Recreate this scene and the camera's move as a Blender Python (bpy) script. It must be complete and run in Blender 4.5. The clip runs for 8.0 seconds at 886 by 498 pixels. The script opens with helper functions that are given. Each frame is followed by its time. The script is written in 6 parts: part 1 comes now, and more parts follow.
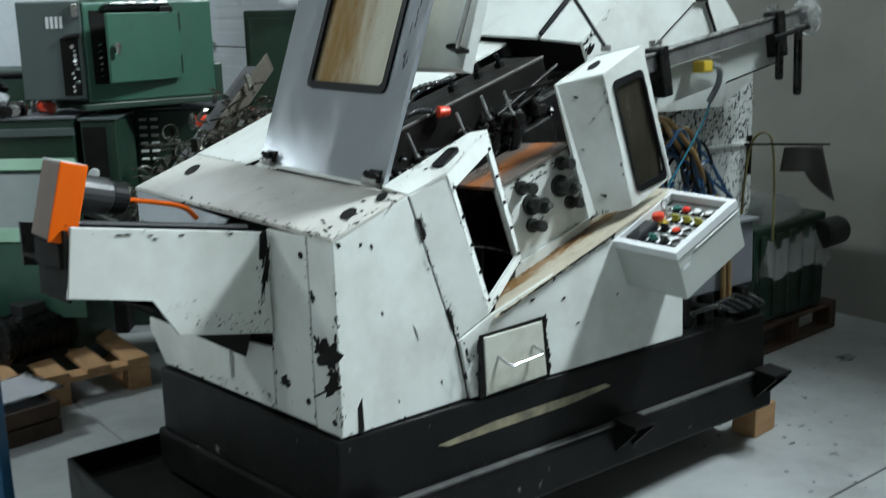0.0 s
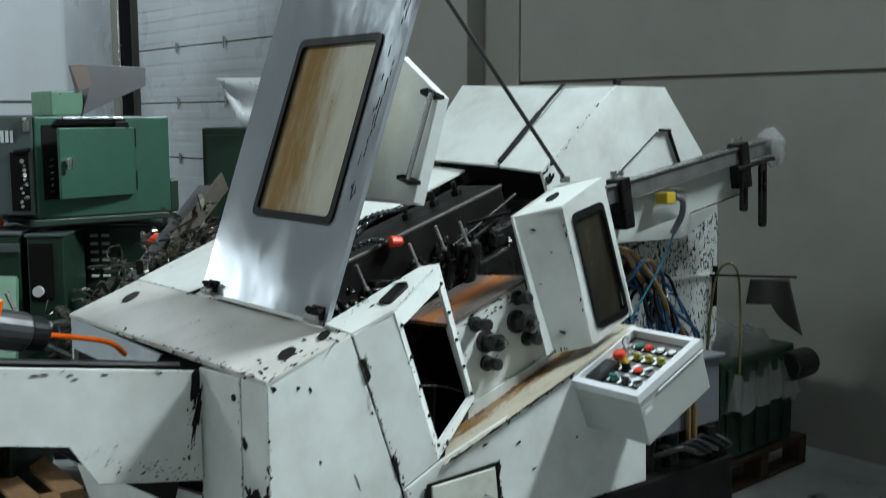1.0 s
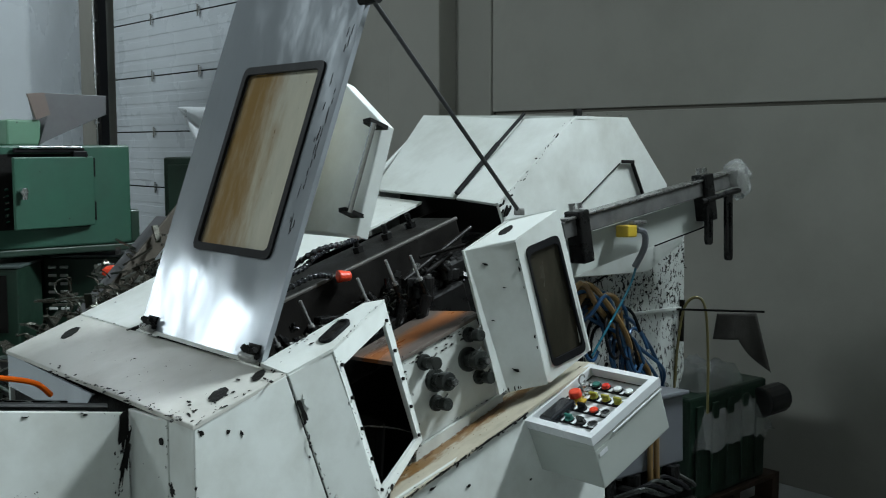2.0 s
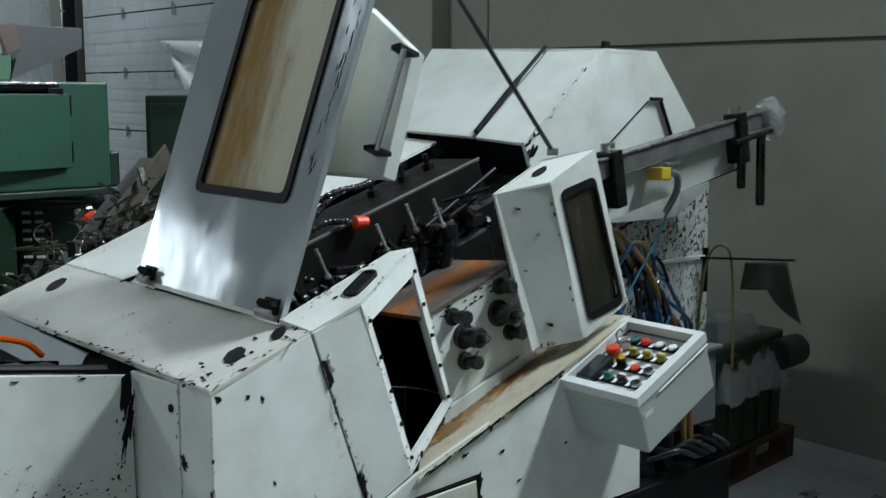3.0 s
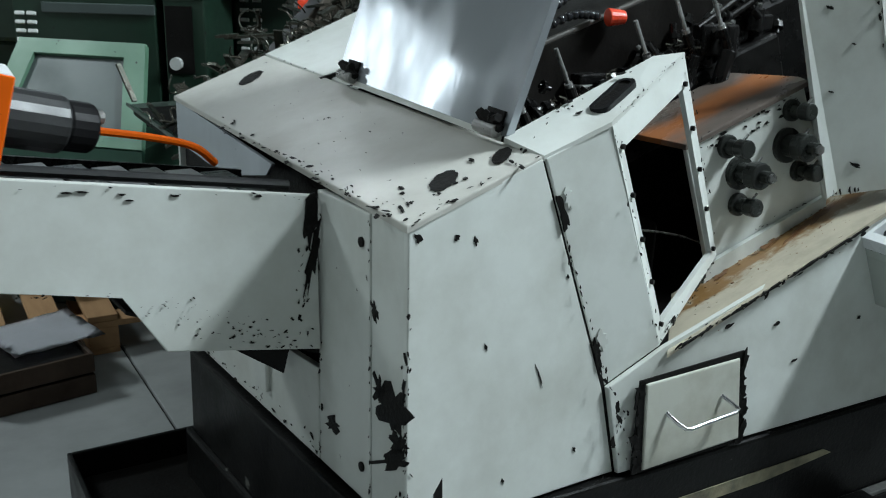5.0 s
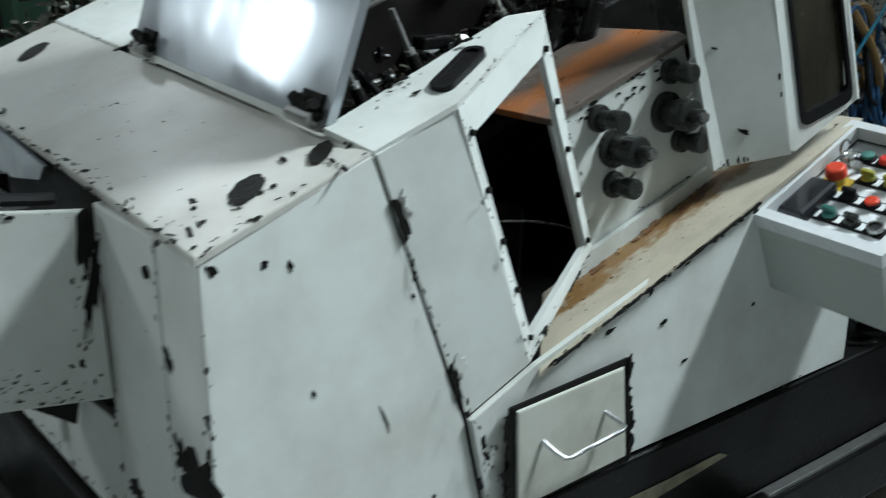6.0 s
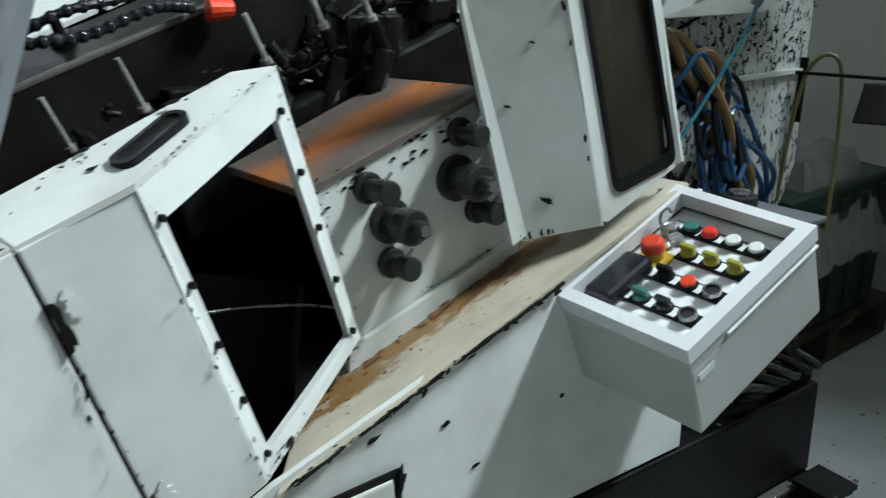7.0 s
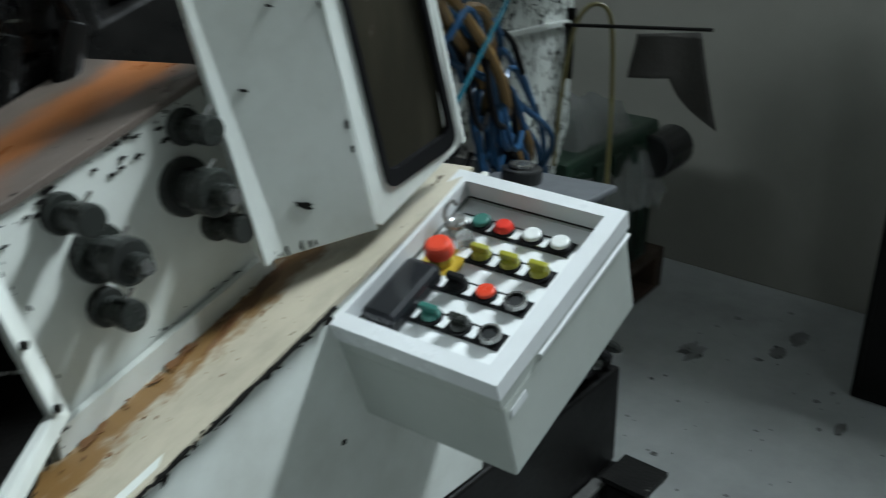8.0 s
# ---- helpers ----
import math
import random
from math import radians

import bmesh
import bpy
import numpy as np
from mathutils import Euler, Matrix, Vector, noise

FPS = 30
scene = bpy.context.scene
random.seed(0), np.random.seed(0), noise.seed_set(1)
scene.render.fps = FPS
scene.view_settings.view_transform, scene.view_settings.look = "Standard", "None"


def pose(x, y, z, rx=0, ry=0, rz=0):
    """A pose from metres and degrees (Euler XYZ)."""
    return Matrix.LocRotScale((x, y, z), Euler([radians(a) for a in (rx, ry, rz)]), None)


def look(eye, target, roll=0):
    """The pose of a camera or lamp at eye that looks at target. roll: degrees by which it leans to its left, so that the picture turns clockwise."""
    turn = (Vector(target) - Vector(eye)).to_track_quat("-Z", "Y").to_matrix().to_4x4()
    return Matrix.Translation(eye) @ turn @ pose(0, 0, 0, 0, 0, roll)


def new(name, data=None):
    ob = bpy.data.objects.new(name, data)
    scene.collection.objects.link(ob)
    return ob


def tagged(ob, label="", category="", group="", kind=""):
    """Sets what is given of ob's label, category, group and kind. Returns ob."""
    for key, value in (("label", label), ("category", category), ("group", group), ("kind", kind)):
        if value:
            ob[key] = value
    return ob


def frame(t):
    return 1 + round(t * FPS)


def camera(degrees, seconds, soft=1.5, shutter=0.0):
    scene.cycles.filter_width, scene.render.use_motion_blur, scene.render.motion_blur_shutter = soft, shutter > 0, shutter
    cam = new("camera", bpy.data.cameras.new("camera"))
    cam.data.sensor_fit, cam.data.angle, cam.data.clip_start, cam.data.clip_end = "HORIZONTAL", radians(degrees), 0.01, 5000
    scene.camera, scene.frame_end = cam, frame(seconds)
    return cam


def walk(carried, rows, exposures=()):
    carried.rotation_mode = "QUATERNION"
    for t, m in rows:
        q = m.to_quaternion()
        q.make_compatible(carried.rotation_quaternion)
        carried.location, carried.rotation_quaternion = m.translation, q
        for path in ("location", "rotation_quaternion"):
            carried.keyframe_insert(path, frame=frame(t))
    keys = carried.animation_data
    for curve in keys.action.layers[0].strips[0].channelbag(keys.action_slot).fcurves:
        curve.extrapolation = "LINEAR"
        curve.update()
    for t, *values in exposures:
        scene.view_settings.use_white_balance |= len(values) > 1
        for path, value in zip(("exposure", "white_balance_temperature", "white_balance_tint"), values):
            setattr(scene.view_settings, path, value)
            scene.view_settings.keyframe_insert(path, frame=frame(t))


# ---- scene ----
cam = camera(45.4, 8.0, soft=1.0, shutter=0.45)
PATH = [
    (0, (0.045, 0.016, 1.619), (0.014, 1.964, 1.167), -1.4),
    (0.5, (0.035, 0.11, 1.645), (0.068, 2.08, 1.3), -0.6),
    (1, (0.106, 0.19, 1.665), (0.131, 2.174, 1.414), -0.2),
    (1.2, (0.148, 0.218, 1.672), (0.152, 2.207, 1.458), -0.2),
    (2.3, (0.226, 0.352, 1.662), (0.293, 2.342, 1.466), 0.3),
    (2.5, (0.191, 0.411, 1.653), (0.27, 2.397, 1.424), 0.6),
    (3, (0.07, 0.574, 1.63), (0.177, 2.549, 1.335), 0.2),
    (3.5, (-0.025, 0.676, 1.605), (0.016, 2.635, 1.203), 0.5),
    (4, (-0.04, 0.783, 1.587), (-0.252, 2.71, 1.093), 0.0),
    (4.2, (-0.021, 0.854, 1.579), (-0.3, 2.762, 1.049), 0.2),
    (5.3, (0.023, 1.221, 1.516), (-0.275, 3.084, 0.853), 1.4),
    (5.5, (0.021, 1.307, 1.513), (-0.239, 3.172, 0.838), 1.5),
    (6, (0.059, 1.472, 1.511), (-0.026, 3.328, 0.772), 0.4),
    (6.5, (0.188, 1.638, 1.51), (0.171, 3.501, 0.783), 2.0),
    (7, (0.328, 1.75, 1.514), (0.35, 3.623, 0.814), 1.7),
    (7.5, (0.348, 1.887, 1.489), (0.525, 3.748, 0.779), 2.2),
    (8, (0.366, 2.086, 1.466), (0.827, 3.877, 0.704), 1.9),
]
walk(cam, [(t, look(eye, target, roll)) for t, eye, target, roll in PATH],
     exposures=[(0, 0.02), (0.5, -0.10), (1, -0.24), (2.5, -0.50), (3.5, -0.55), (4.2, -0.50), (5.5, -0.41), (6, -0.38), (7, -0.24), (8, -0.34)])

# ---- light ----
world = bpy.data.worlds.new("hall_air")
world.use_nodes = True
scene.world = world
world.node_tree.nodes["Background"].inputs["Color"].default_value = (0.62, 0.75, 0.80, 1)
world.node_tree.nodes["Background"].inputs["Strength"].default_value = 0.002

# the hall's own axes: a along the lathe, b across, from the lathe's near corner
ROOM = pose(-0.257, 2.498, 0, 0, 0, 39)
# the lathe stands on timbers and leans a little away from the aisle
LATHE = pose(-0.257, 2.498, 0.078) @ pose(0, 0, 0, -3.4) @ pose(0, 0, 0, 0, -0.6) @ pose(0, 0, 0, 0, 0, 41)
K = 0.87


def lamp(x, y, z, power, size, colour=(0.85, 0.98, 1.02), aim=(0.4, 3.4, 0.9)):
    data = bpy.data.lights.new("fill_lamp", "AREA")
    data.shape, data.size, data.energy, data.color = "DISK", size, power, colour
    ob = new("fill_lamp", data)
    ob.matrix_world = look((x, y, z), aim)
    return ob


# added fill lights out of view: left faces, gate, upper wall and hood
FILL_LAMPS = [(-3.2, 1.2, 5.2, 40, 0.6), (-4.2, 9.6, 5.2, 75, 0.6), (-5.9, 4.0, 5.2, 230, 1.4)]
for x, y, z, power, size in FILL_LAMPS:
    lamp(x, y, z, power, size, aim=(x * 0.8, y + 0.6, 0))
# daylight through the high window of the gate wall
sky = bpy.data.lights.new("window_daylight", "AREA")
sky.shape, sky.size, sky.size_y, sky.energy, sky.color = "RECTANGLE", 1.4, 1.0, 1200, (0.84, 0.97, 1.03)
sky_ob = new("window_daylight", sky)
sky_ob.matrix_world = ROOM @ look((3.72, -1.15, 4.80), (1.5, -1.15, 4.80))


# ---- materials ----
def links(mat):
    nt = mat.node_tree
    return nt, nt.nodes, nt.links.new


def surface(name, colour, rough=0.5, metal=0.0, dirt=(0.05, 0.05, 0.045), dirt_amount=0.35, dirt_scale=4.0, chips=0.0, chip_scale=26.0,
            chip_colour=(0.015, 0.015, 0.014), bump=0.08, grain=90.0, stretch=(1, 1, 1), coat=0.0, vary=0.0, spread=(0.42, 0.75), gloss=0.5):
    """Painted or bare surface: dirt in broad clouds, small chips, fine relief."""
    mat = bpy.data.materials.new(name)
    mat.use_nodes = True
    nt, nodes, link = links(mat)
    bsdf = nodes["Principled BSDF"]
    coord = nodes.new("ShaderNodeTexCoord")
    mapping = nodes.new("ShaderNodeMapping")
    mapping.inputs["Scale"].default_value = stretch
    link(coord.outputs["Object"], mapping.inputs["Vector"])

    def cloud(scale, detail, low, high):
        tex = nodes.new("ShaderNodeTexNoise")
        tex.inputs["Scale"].default_value, tex.inputs["Detail"].default_value, tex.inputs["Roughness"].default_value = scale, detail, 0.62
        link(mapping.outputs["Vector"], tex.inputs["Vector"])
        ramp = nodes.new("ShaderNodeMapRange")
        ramp.inputs["From Min"].default_value, ramp.inputs["From Max"].default_value = low, high
        link(tex.outputs["Fac"], ramp.inputs["Value"])
        return tex, ramp

    def blend(fac, under, over, share=1.0):
        mix = nodes.new("ShaderNodeMix")
        mix.data_type = "RGBA"
        if share != 1.0:
            times = nodes.new("ShaderNodeMath")
            times.operation, times.inputs[1].default_value = "MULTIPLY", share
            link(fac, times.inputs[0])
            fac = times.outputs[0]
        link(fac, mix.inputs["Factor"])
        if isinstance(under, tuple):
            mix.inputs[6].default_value = (*under, 1)
        else:
            link(under, mix.inputs[6])
        mix.inputs[7].default_value = (*over, 1)
        return mix.outputs[2]

    _, broad = cloud(dirt_scale, 8, *spread)
    out = blend(broad.outputs[0], colour, dirt, dirt_amount)
    if vary:
        info = nodes.new("ShaderNodeObjectInfo")
        out = blend(info.outputs["Random"], out, tuple(c * 0.45 for c in colour), vary)
    if chips:
        _, spots = cloud(chip_scale, 3, 0.74 - chips, 0.745 - chips + 0.01)
        out = blend(spots.outputs[0], out, chip_colour)
    link(out, bsdf.inputs["Base Color"])
    fine, _ = cloud(grain, 5, 0, 1)
    wear = nodes.new("ShaderNodeMapRange")
    wear.inputs["To Min"].default_value, wear.inputs["To Max"].default_value = max(rough - 0.12, 0.04), min(rough + 0.14, 1)
    link(broad.outputs[0], wear.inputs["Value"])
    link(wear.outputs[0], bsdf.inputs["Roughness"])
    relief = nodes.new("ShaderNodeBump")
    relief.inputs["Strength"].default_value, relief.inputs["Distance"].default_value = bump, 0.004
    link(fine.outputs["Fac"], relief.inputs["Height"])
    link(relief.outputs["Normal"], bsdf.inputs["Normal"])
    bsdf.inputs["Metallic"].default_value = metal
    bsdf.inputs["Coat Weight"].default_value = coat
    bsdf.inputs["Specular IOR Level"].default_value = gloss
    return mat


def glowing(name, colour, strength):
    mat = bpy.data.materials.new(name)
    mat.use_nodes = True
    bsdf = mat.node_tree.nodes["Principled BSDF"]
    bsdf.inputs["Base Color"].default_value = (*colour, 1)
    bsdf.inputs["Emission Color"].default_value = (*colour, 1)
    bsdf.inputs["Emission Strength"].default_value = strength
    return mat


def clear(name, colour, rough, weight):
    mat = surface(name, colour, rough, dirt_amount=0.3, bump=0.15, grain=30)
    mat.node_tree.nodes["Principled BSDF"].inputs["Transmission Weight"].default_value = weight
    mat.node_tree.nodes["Principled BSDF"].inputs["IOR"].default_value = 1.3
    return mat


WHITE = surface("worn_white_paint", (0.62, 0.645, 0.615), 0.42, dirt=(0.30, 0.29, 0.24), dirt_amount=0.55, dirt_scale=3.2, chips=0.012, chip_scale=40, bump=0.05)
WHITE_CLEAN = surface("white_enamel", (0.67, 0.70, 0.67), 0.40, dirt=(0.34, 0.34, 0.29), dirt_amount=0.55, dirt_scale=4, chips=0.0, chip_scale=18, bump=0.04)
WHITE_SPECK = surface("speckled_white_paint", (0.64, 0.67, 0.64), 0.45, dirt=(0.25, 0.25, 0.22), dirt_amount=0.5, dirt_scale=4, chips=0.175, chip_scale=95, bump=0.05, stretch=(1, 1, 0.5))
DECK = surface("greasy_white_deck", (0.51, 0.505, 0.465), 0.42, dirt=(0.30, 0.285, 0.25), dirt_amount=0.7, dirt_scale=3.0, chips=0.018, chip_scale=42, bump=0.06)
LID = surface("brushed_grey_sheet", (0.50, 0.54, 0.58), 0.19, metal=0.55, dirt=(0.36, 0.38, 0.40), dirt_amount=0.55, dirt_scale=6, bump=0.06, grain=14, stretch=(1, 1, 0.3))
BOX_GREY = surface("light_grey_enamel", (0.42, 0.45, 0.42), 0.45, dirt=(0.32, 0.33, 0.30), dirt_amount=0.4, bump=0.03)
RIM = surface("pale_frame_paint", (0.68, 0.70, 0.71), 0.35, dirt=(0.45, 0.46, 0.46), dirt_amount=0.4, bump=0.03)
PLATE = surface("white_button_plate", (0.78, 0.80, 0.80), 0.4, dirt=(0.5, 0.5, 0.5), dirt_amount=0.3, bump=0.02)
BASE = surface("oily_black_cast_iron", (0.006, 0.006, 0.006), 0.42, dirt=(0.017, 0.0165, 0.0155), dirt_amount=0.5, dirt_scale=5, chips=0.03, chip_colour=(0.12, 0.12, 0.11), chip_scale=20, bump=0.3, gloss=0.12)
WORN_EDGE = surface("worn_bare_edge", (0.12, 0.12, 0.115), 0.45, metal=0.3, dirt=(0.02, 0.02, 0.02), dirt_amount=0.8, dirt_scale=14, bump=0.3)
RAIL = surface("scraped_grey_rail", (0.17, 0.17, 0.165), 0.4, metal=0.4, dirt=(0.05, 0.05, 0.05), dirt_amount=0.8, dirt_scale=10, bump=0.15)
STRIP = surface("scuffed_yellowed_strip", (0.30, 0.27, 0.17), 0.6, dirt=(0.02, 0.02, 0.02), dirt_amount=1.0, dirt_scale=9, bump=0.3)
DARK = surface("dark_oily_steel", (0.006, 0.006, 0.006), 0.34, metal=0.0, dirt=(0.014, 0.013, 0.012), dirt_amount=0.6, dirt_scale=12, bump=0.25, grain=40, gloss=0.22)
BEAM = surface("brown_greased_slide", (0.007, 0.0062, 0.0056), 0.5, metal=0.0, dirt=(0.013, 0.0115, 0.010), dirt_amount=0.8, dirt_scale=8, bump=0.2, gloss=0.12)
STEEL = surface("dull_steel", (0.42, 0.42, 0.41), 0.34, metal=0.9, dirt=(0.10, 0.09, 0.08), dirt_amount=0.6, dirt_scale=20, bump=0.15)
CHROME = surface("bright_steel", (0.72, 0.73, 0.74), 0.20, metal=1.0, dirt=(0.35, 0.34, 0.32), dirt_amount=0.4, dirt_scale=30, bump=0.05)
KNOB = surface("grimy_grey_green_knob", (0.024, 0.027, 0.024), 0.36, dirt=(0.012, 0.012, 0.012), dirt_amount=0.7, dirt_scale=22, bump=0.2, gloss=0.35)
LEVER = surface("greasy_bright_lever", (0.46, 0.46, 0.45), 0.3, metal=0.5, dirt=(0.05, 0.05, 0.045), dirt_amount=0.9, dirt_scale=18, bump=0.1)
STREAK = surface("burnt_oil_streak", (0.17, 0.075, 0.025), 0.4, dirt=(0.05, 0.022, 0.010), dirt_amount=1.0, dirt_scale=14, bump=0.2)
RUBBER = surface("black_rubber", (0.008, 0.008, 0.009), 0.5, dirt=(0.015, 0.015, 0.015), dirt_amount=0.5, bump=0.1, gloss=0.12)
# near-black: real grime, and painted shade inside cavities and openings
GRIME_SHADE = surface("black_grime_and_shade", (0.008, 0.0075, 0.007), 0.6, dirt=(0.016, 0.015, 0.0135), dirt_amount=0.5, bump=0.4, gloss=0.12)
DARK_PANE = surface("dark_oily_window_pane", (0.022, 0.020, 0.014), 0.2, dirt=(0.045, 0.04, 0.028), dirt_amount=0.8, dirt_scale=5, bump=0.03, stretch=(3, 3, 0.6), gloss=0.4)
ORANGE = surface("orange_paint", (0.82, 0.125, 0.002), 0.55, dirt=(0.60, 0.085, 0.002), dirt_amount=0.3, dirt_scale=9, chips=0.03, bump=0.1, gloss=0.15)
TAUPE = surface("taupe_cover", (0.17, 0.125, 0.105), 0.55, dirt=(0.10, 0.08, 0.07), dirt_amount=0.5, bump=0.08)
CHUTE = surface("weathered_brown_board", (0.085, 0.072, 0.056), 0.7, dirt=(0.04, 0.034, 0.027), dirt_amount=0.8, dirt_scale=9, bump=0.3)
MOTOR = surface("dark_grey_motor_housing", (0.018, 0.019, 0.020), 0.45, dirt=(0.02, 0.02, 0.02), dirt_amount=0.6, bump=0.1)
GREEN = surface("mid_green_machine_paint", (0.036, 0.112, 0.075), 0.42, dirt=(0.02, 0.05, 0.036), dirt_amount=0.5, dirt_scale=3, chips=0.02, bump=0.05)
GREEN_DARK = surface("dark_green_machine_paint", (0.015, 0.042, 0.026), 0.5, dirt=(0.012, 0.022, 0.015), dirt_amount=0.7, dirt_scale=3, chips=0.03, bump=0.08)
GREEN_PALE = surface("pale_green_paint", (0.12, 0.25, 0.165), 0.5, dirt=(0.08, 0.14, 0.10), dirt_amount=0.5, chips=0.03, bump=0.06)
GREEN_GREY = surface("grey_green_panel", (0.075, 0.097, 0.094), 0.45, dirt=(0.045, 0.058, 0.055), dirt_amount=0.5, bump=0.05)
GREY_SHEET = surface("grey_sheet_metal", (0.13, 0.13, 0.135), 0.5, metal=0.3, dirt=(0.08, 0.075, 0.075), dirt_amount=0.6, bump=0.06)
TANK = surface("blue_grey_tank_paint", (0.12, 0.128, 0.14), 0.5, dirt=(0.10, 0.10, 0.11), dirt_amount=0.5, bump=0.06)
WOOD = surface("raw_pallet_wood", (0.50, 0.29, 0.14), 0.75, dirt=(0.27, 0.14, 0.07), dirt_amount=0.6, dirt_scale=7, bump=0.35, grain=30, stretch=(0.4, 2.5, 2.5), vary=0.3)
CONCRETE = surface("trowelled_concrete_floor", (0.38, 0.395, 0.39), 0.45, dirt=(0.20, 0.205, 0.20), dirt_amount=0.9, dirt_scale=1.6, chips=0.035, chip_scale=7, chip_colour=(0.12, 0.12, 0.115), bump=0.05, grain=40)
STAIN = surface("oil_darkened_concrete", (0.11, 0.112, 0.108), 0.38, dirt=(0.24, 0.25, 0.245), dirt_amount=0.9, dirt_scale=9, bump=0.05)
PRECAST = surface("precast_concrete_wall", (0.31, 0.302, 0.27), 0.85, dirt=(0.20, 0.195, 0.172), dirt_amount=0.7, dirt_scale=0.8, bump=0.10, grain=60)
PILLAR = surface("brown_grey_pillar", (0.14, 0.13, 0.11), 0.8, dirt=(0.10, 0.095, 0.08), dirt_amount=0.6, dirt_scale=1.2, bump=0.1)
SHUTTER = surface("white_sandwich_panel", (0.62, 0.66, 0.70), 0.35, dirt=(0.45, 0.47, 0.48), dirt_amount=0.5, dirt_scale=1.2, bump=0.05, grain=25, coat=0.2)
CEILING = surface("grey_roof_deck", (0.12, 0.125, 0.125), 0.8, dirt_amount=0.3, bump=0.05)
BLUE = surface("blue_hose", (0.015, 0.07, 0.16), 0.4, dirt=(0.01, 0.03, 0.06), dirt_amount=0.5, bump=0.03)
CYAN = surface("light_blue_air_hose", (0.025, 0.15, 0.21), 0.35, dirt_amount=0.3, bump=0.03)
OCHRE = surface("ochre_hydraulic_hose", (0.22, 0.13, 0.045), 0.45, dirt=(0.08, 0.05, 0.02), dirt_amount=0.6, bump=0.1)
OLIVE = surface("olive_yellow_hose", (0.17, 0.145, 0.05), 0.45, dirt=(0.06, 0.05, 0.02), dirt_amount=0.6, bump=0.05)
YELLOW = surface("yellow_plastic", (0.50, 0.35, 0.03), 0.45, dirt=(0.25, 0.17, 0.02), dirt_amount=0.6, dirt_scale=12, bump=0.05)
RED = surface("red_plastic", (0.70, 0.035, 0.02), 0.3, dirt=(0.4, 0.02, 0.015), dirt_amount=0.3, bump=0.02)
ORANGE_RED = surface("orange_red_plastic", (0.72, 0.06, 0.025), 0.3, dirt=(0.4, 0.04, 0.015), dirt_amount=0.3, bump=0.02)
TEAL = surface("green_button_plastic", (0.02, 0.15, 0.12), 0.35, dirt_amount=0.3, bump=0.02)
LIME = surface("yellow_button_plastic", (0.34, 0.33, 0.03), 0.35, dirt_amount=0.3, bump=0.02)
IVORY = surface("white_button_plastic", (0.72, 0.74, 0.72), 0.3, dirt_amount=0.2, bump=0.02)
CLOTH = surface("brown_grey_rag", (0.032, 0.029, 0.025), 0.95, dirt=(0.026, 0.023, 0.02), dirt_amount=0.7, dirt_scale=10, bump=0.4)
FILM = clear("clear_wrapping_film", (0.80, 0.82, 0.81), 0.10, 0.80)
GLOSS = surface("glossy_black_plastic", (0.014, 0.015, 0.018), 0.12, dirt=(0.03, 0.03, 0.032), dirt_amount=0.4, bump=0.02)
# dark wood for the scrap box, and for the pallet with shade in its colour
WOOD_DARK = surface("dark_brown_wood", (0.06, 0.034, 0.020), 0.75, dirt=(0.03, 0.018, 0.011), dirt_amount=0.7, dirt_scale=7, bump=0.35, grain=30, vary=0.4)
FOIL = clear("milky_plastic_sheet", (0.85, 0.88, 0.90), 0.35, 0.45)
PAPER = surface("white_paper", (0.75, 0.76, 0.80), 0.7, dirt=(0.55, 0.55, 0.56), dirt_amount=0.5, bump=0.05)
BLUE_PAINT = surface("blue_paint", (0.015, 0.11, 0.24), 0.45, dirt_amount=0.3, bump=0.04)
YELLOW_PAINT = surface("yellow_paint", (0.30, 0.24, 0.015), 0.55, dirt=(0.10, 0.08, 0.01), dirt_amount=0.6, bump=0.06)
CHIPS = surface("mixed_metal_swarf", (0.085, 0.078, 0.062), 0.35, metal=0.6, dirt=(0.02, 0.035, 0.028), dirt_amount=1.0, dirt_scale=16, bump=0.3)
DAYLIGHT = glowing("daylight_behind_glass", (0.85, 0.95, 1.0), 6.0)

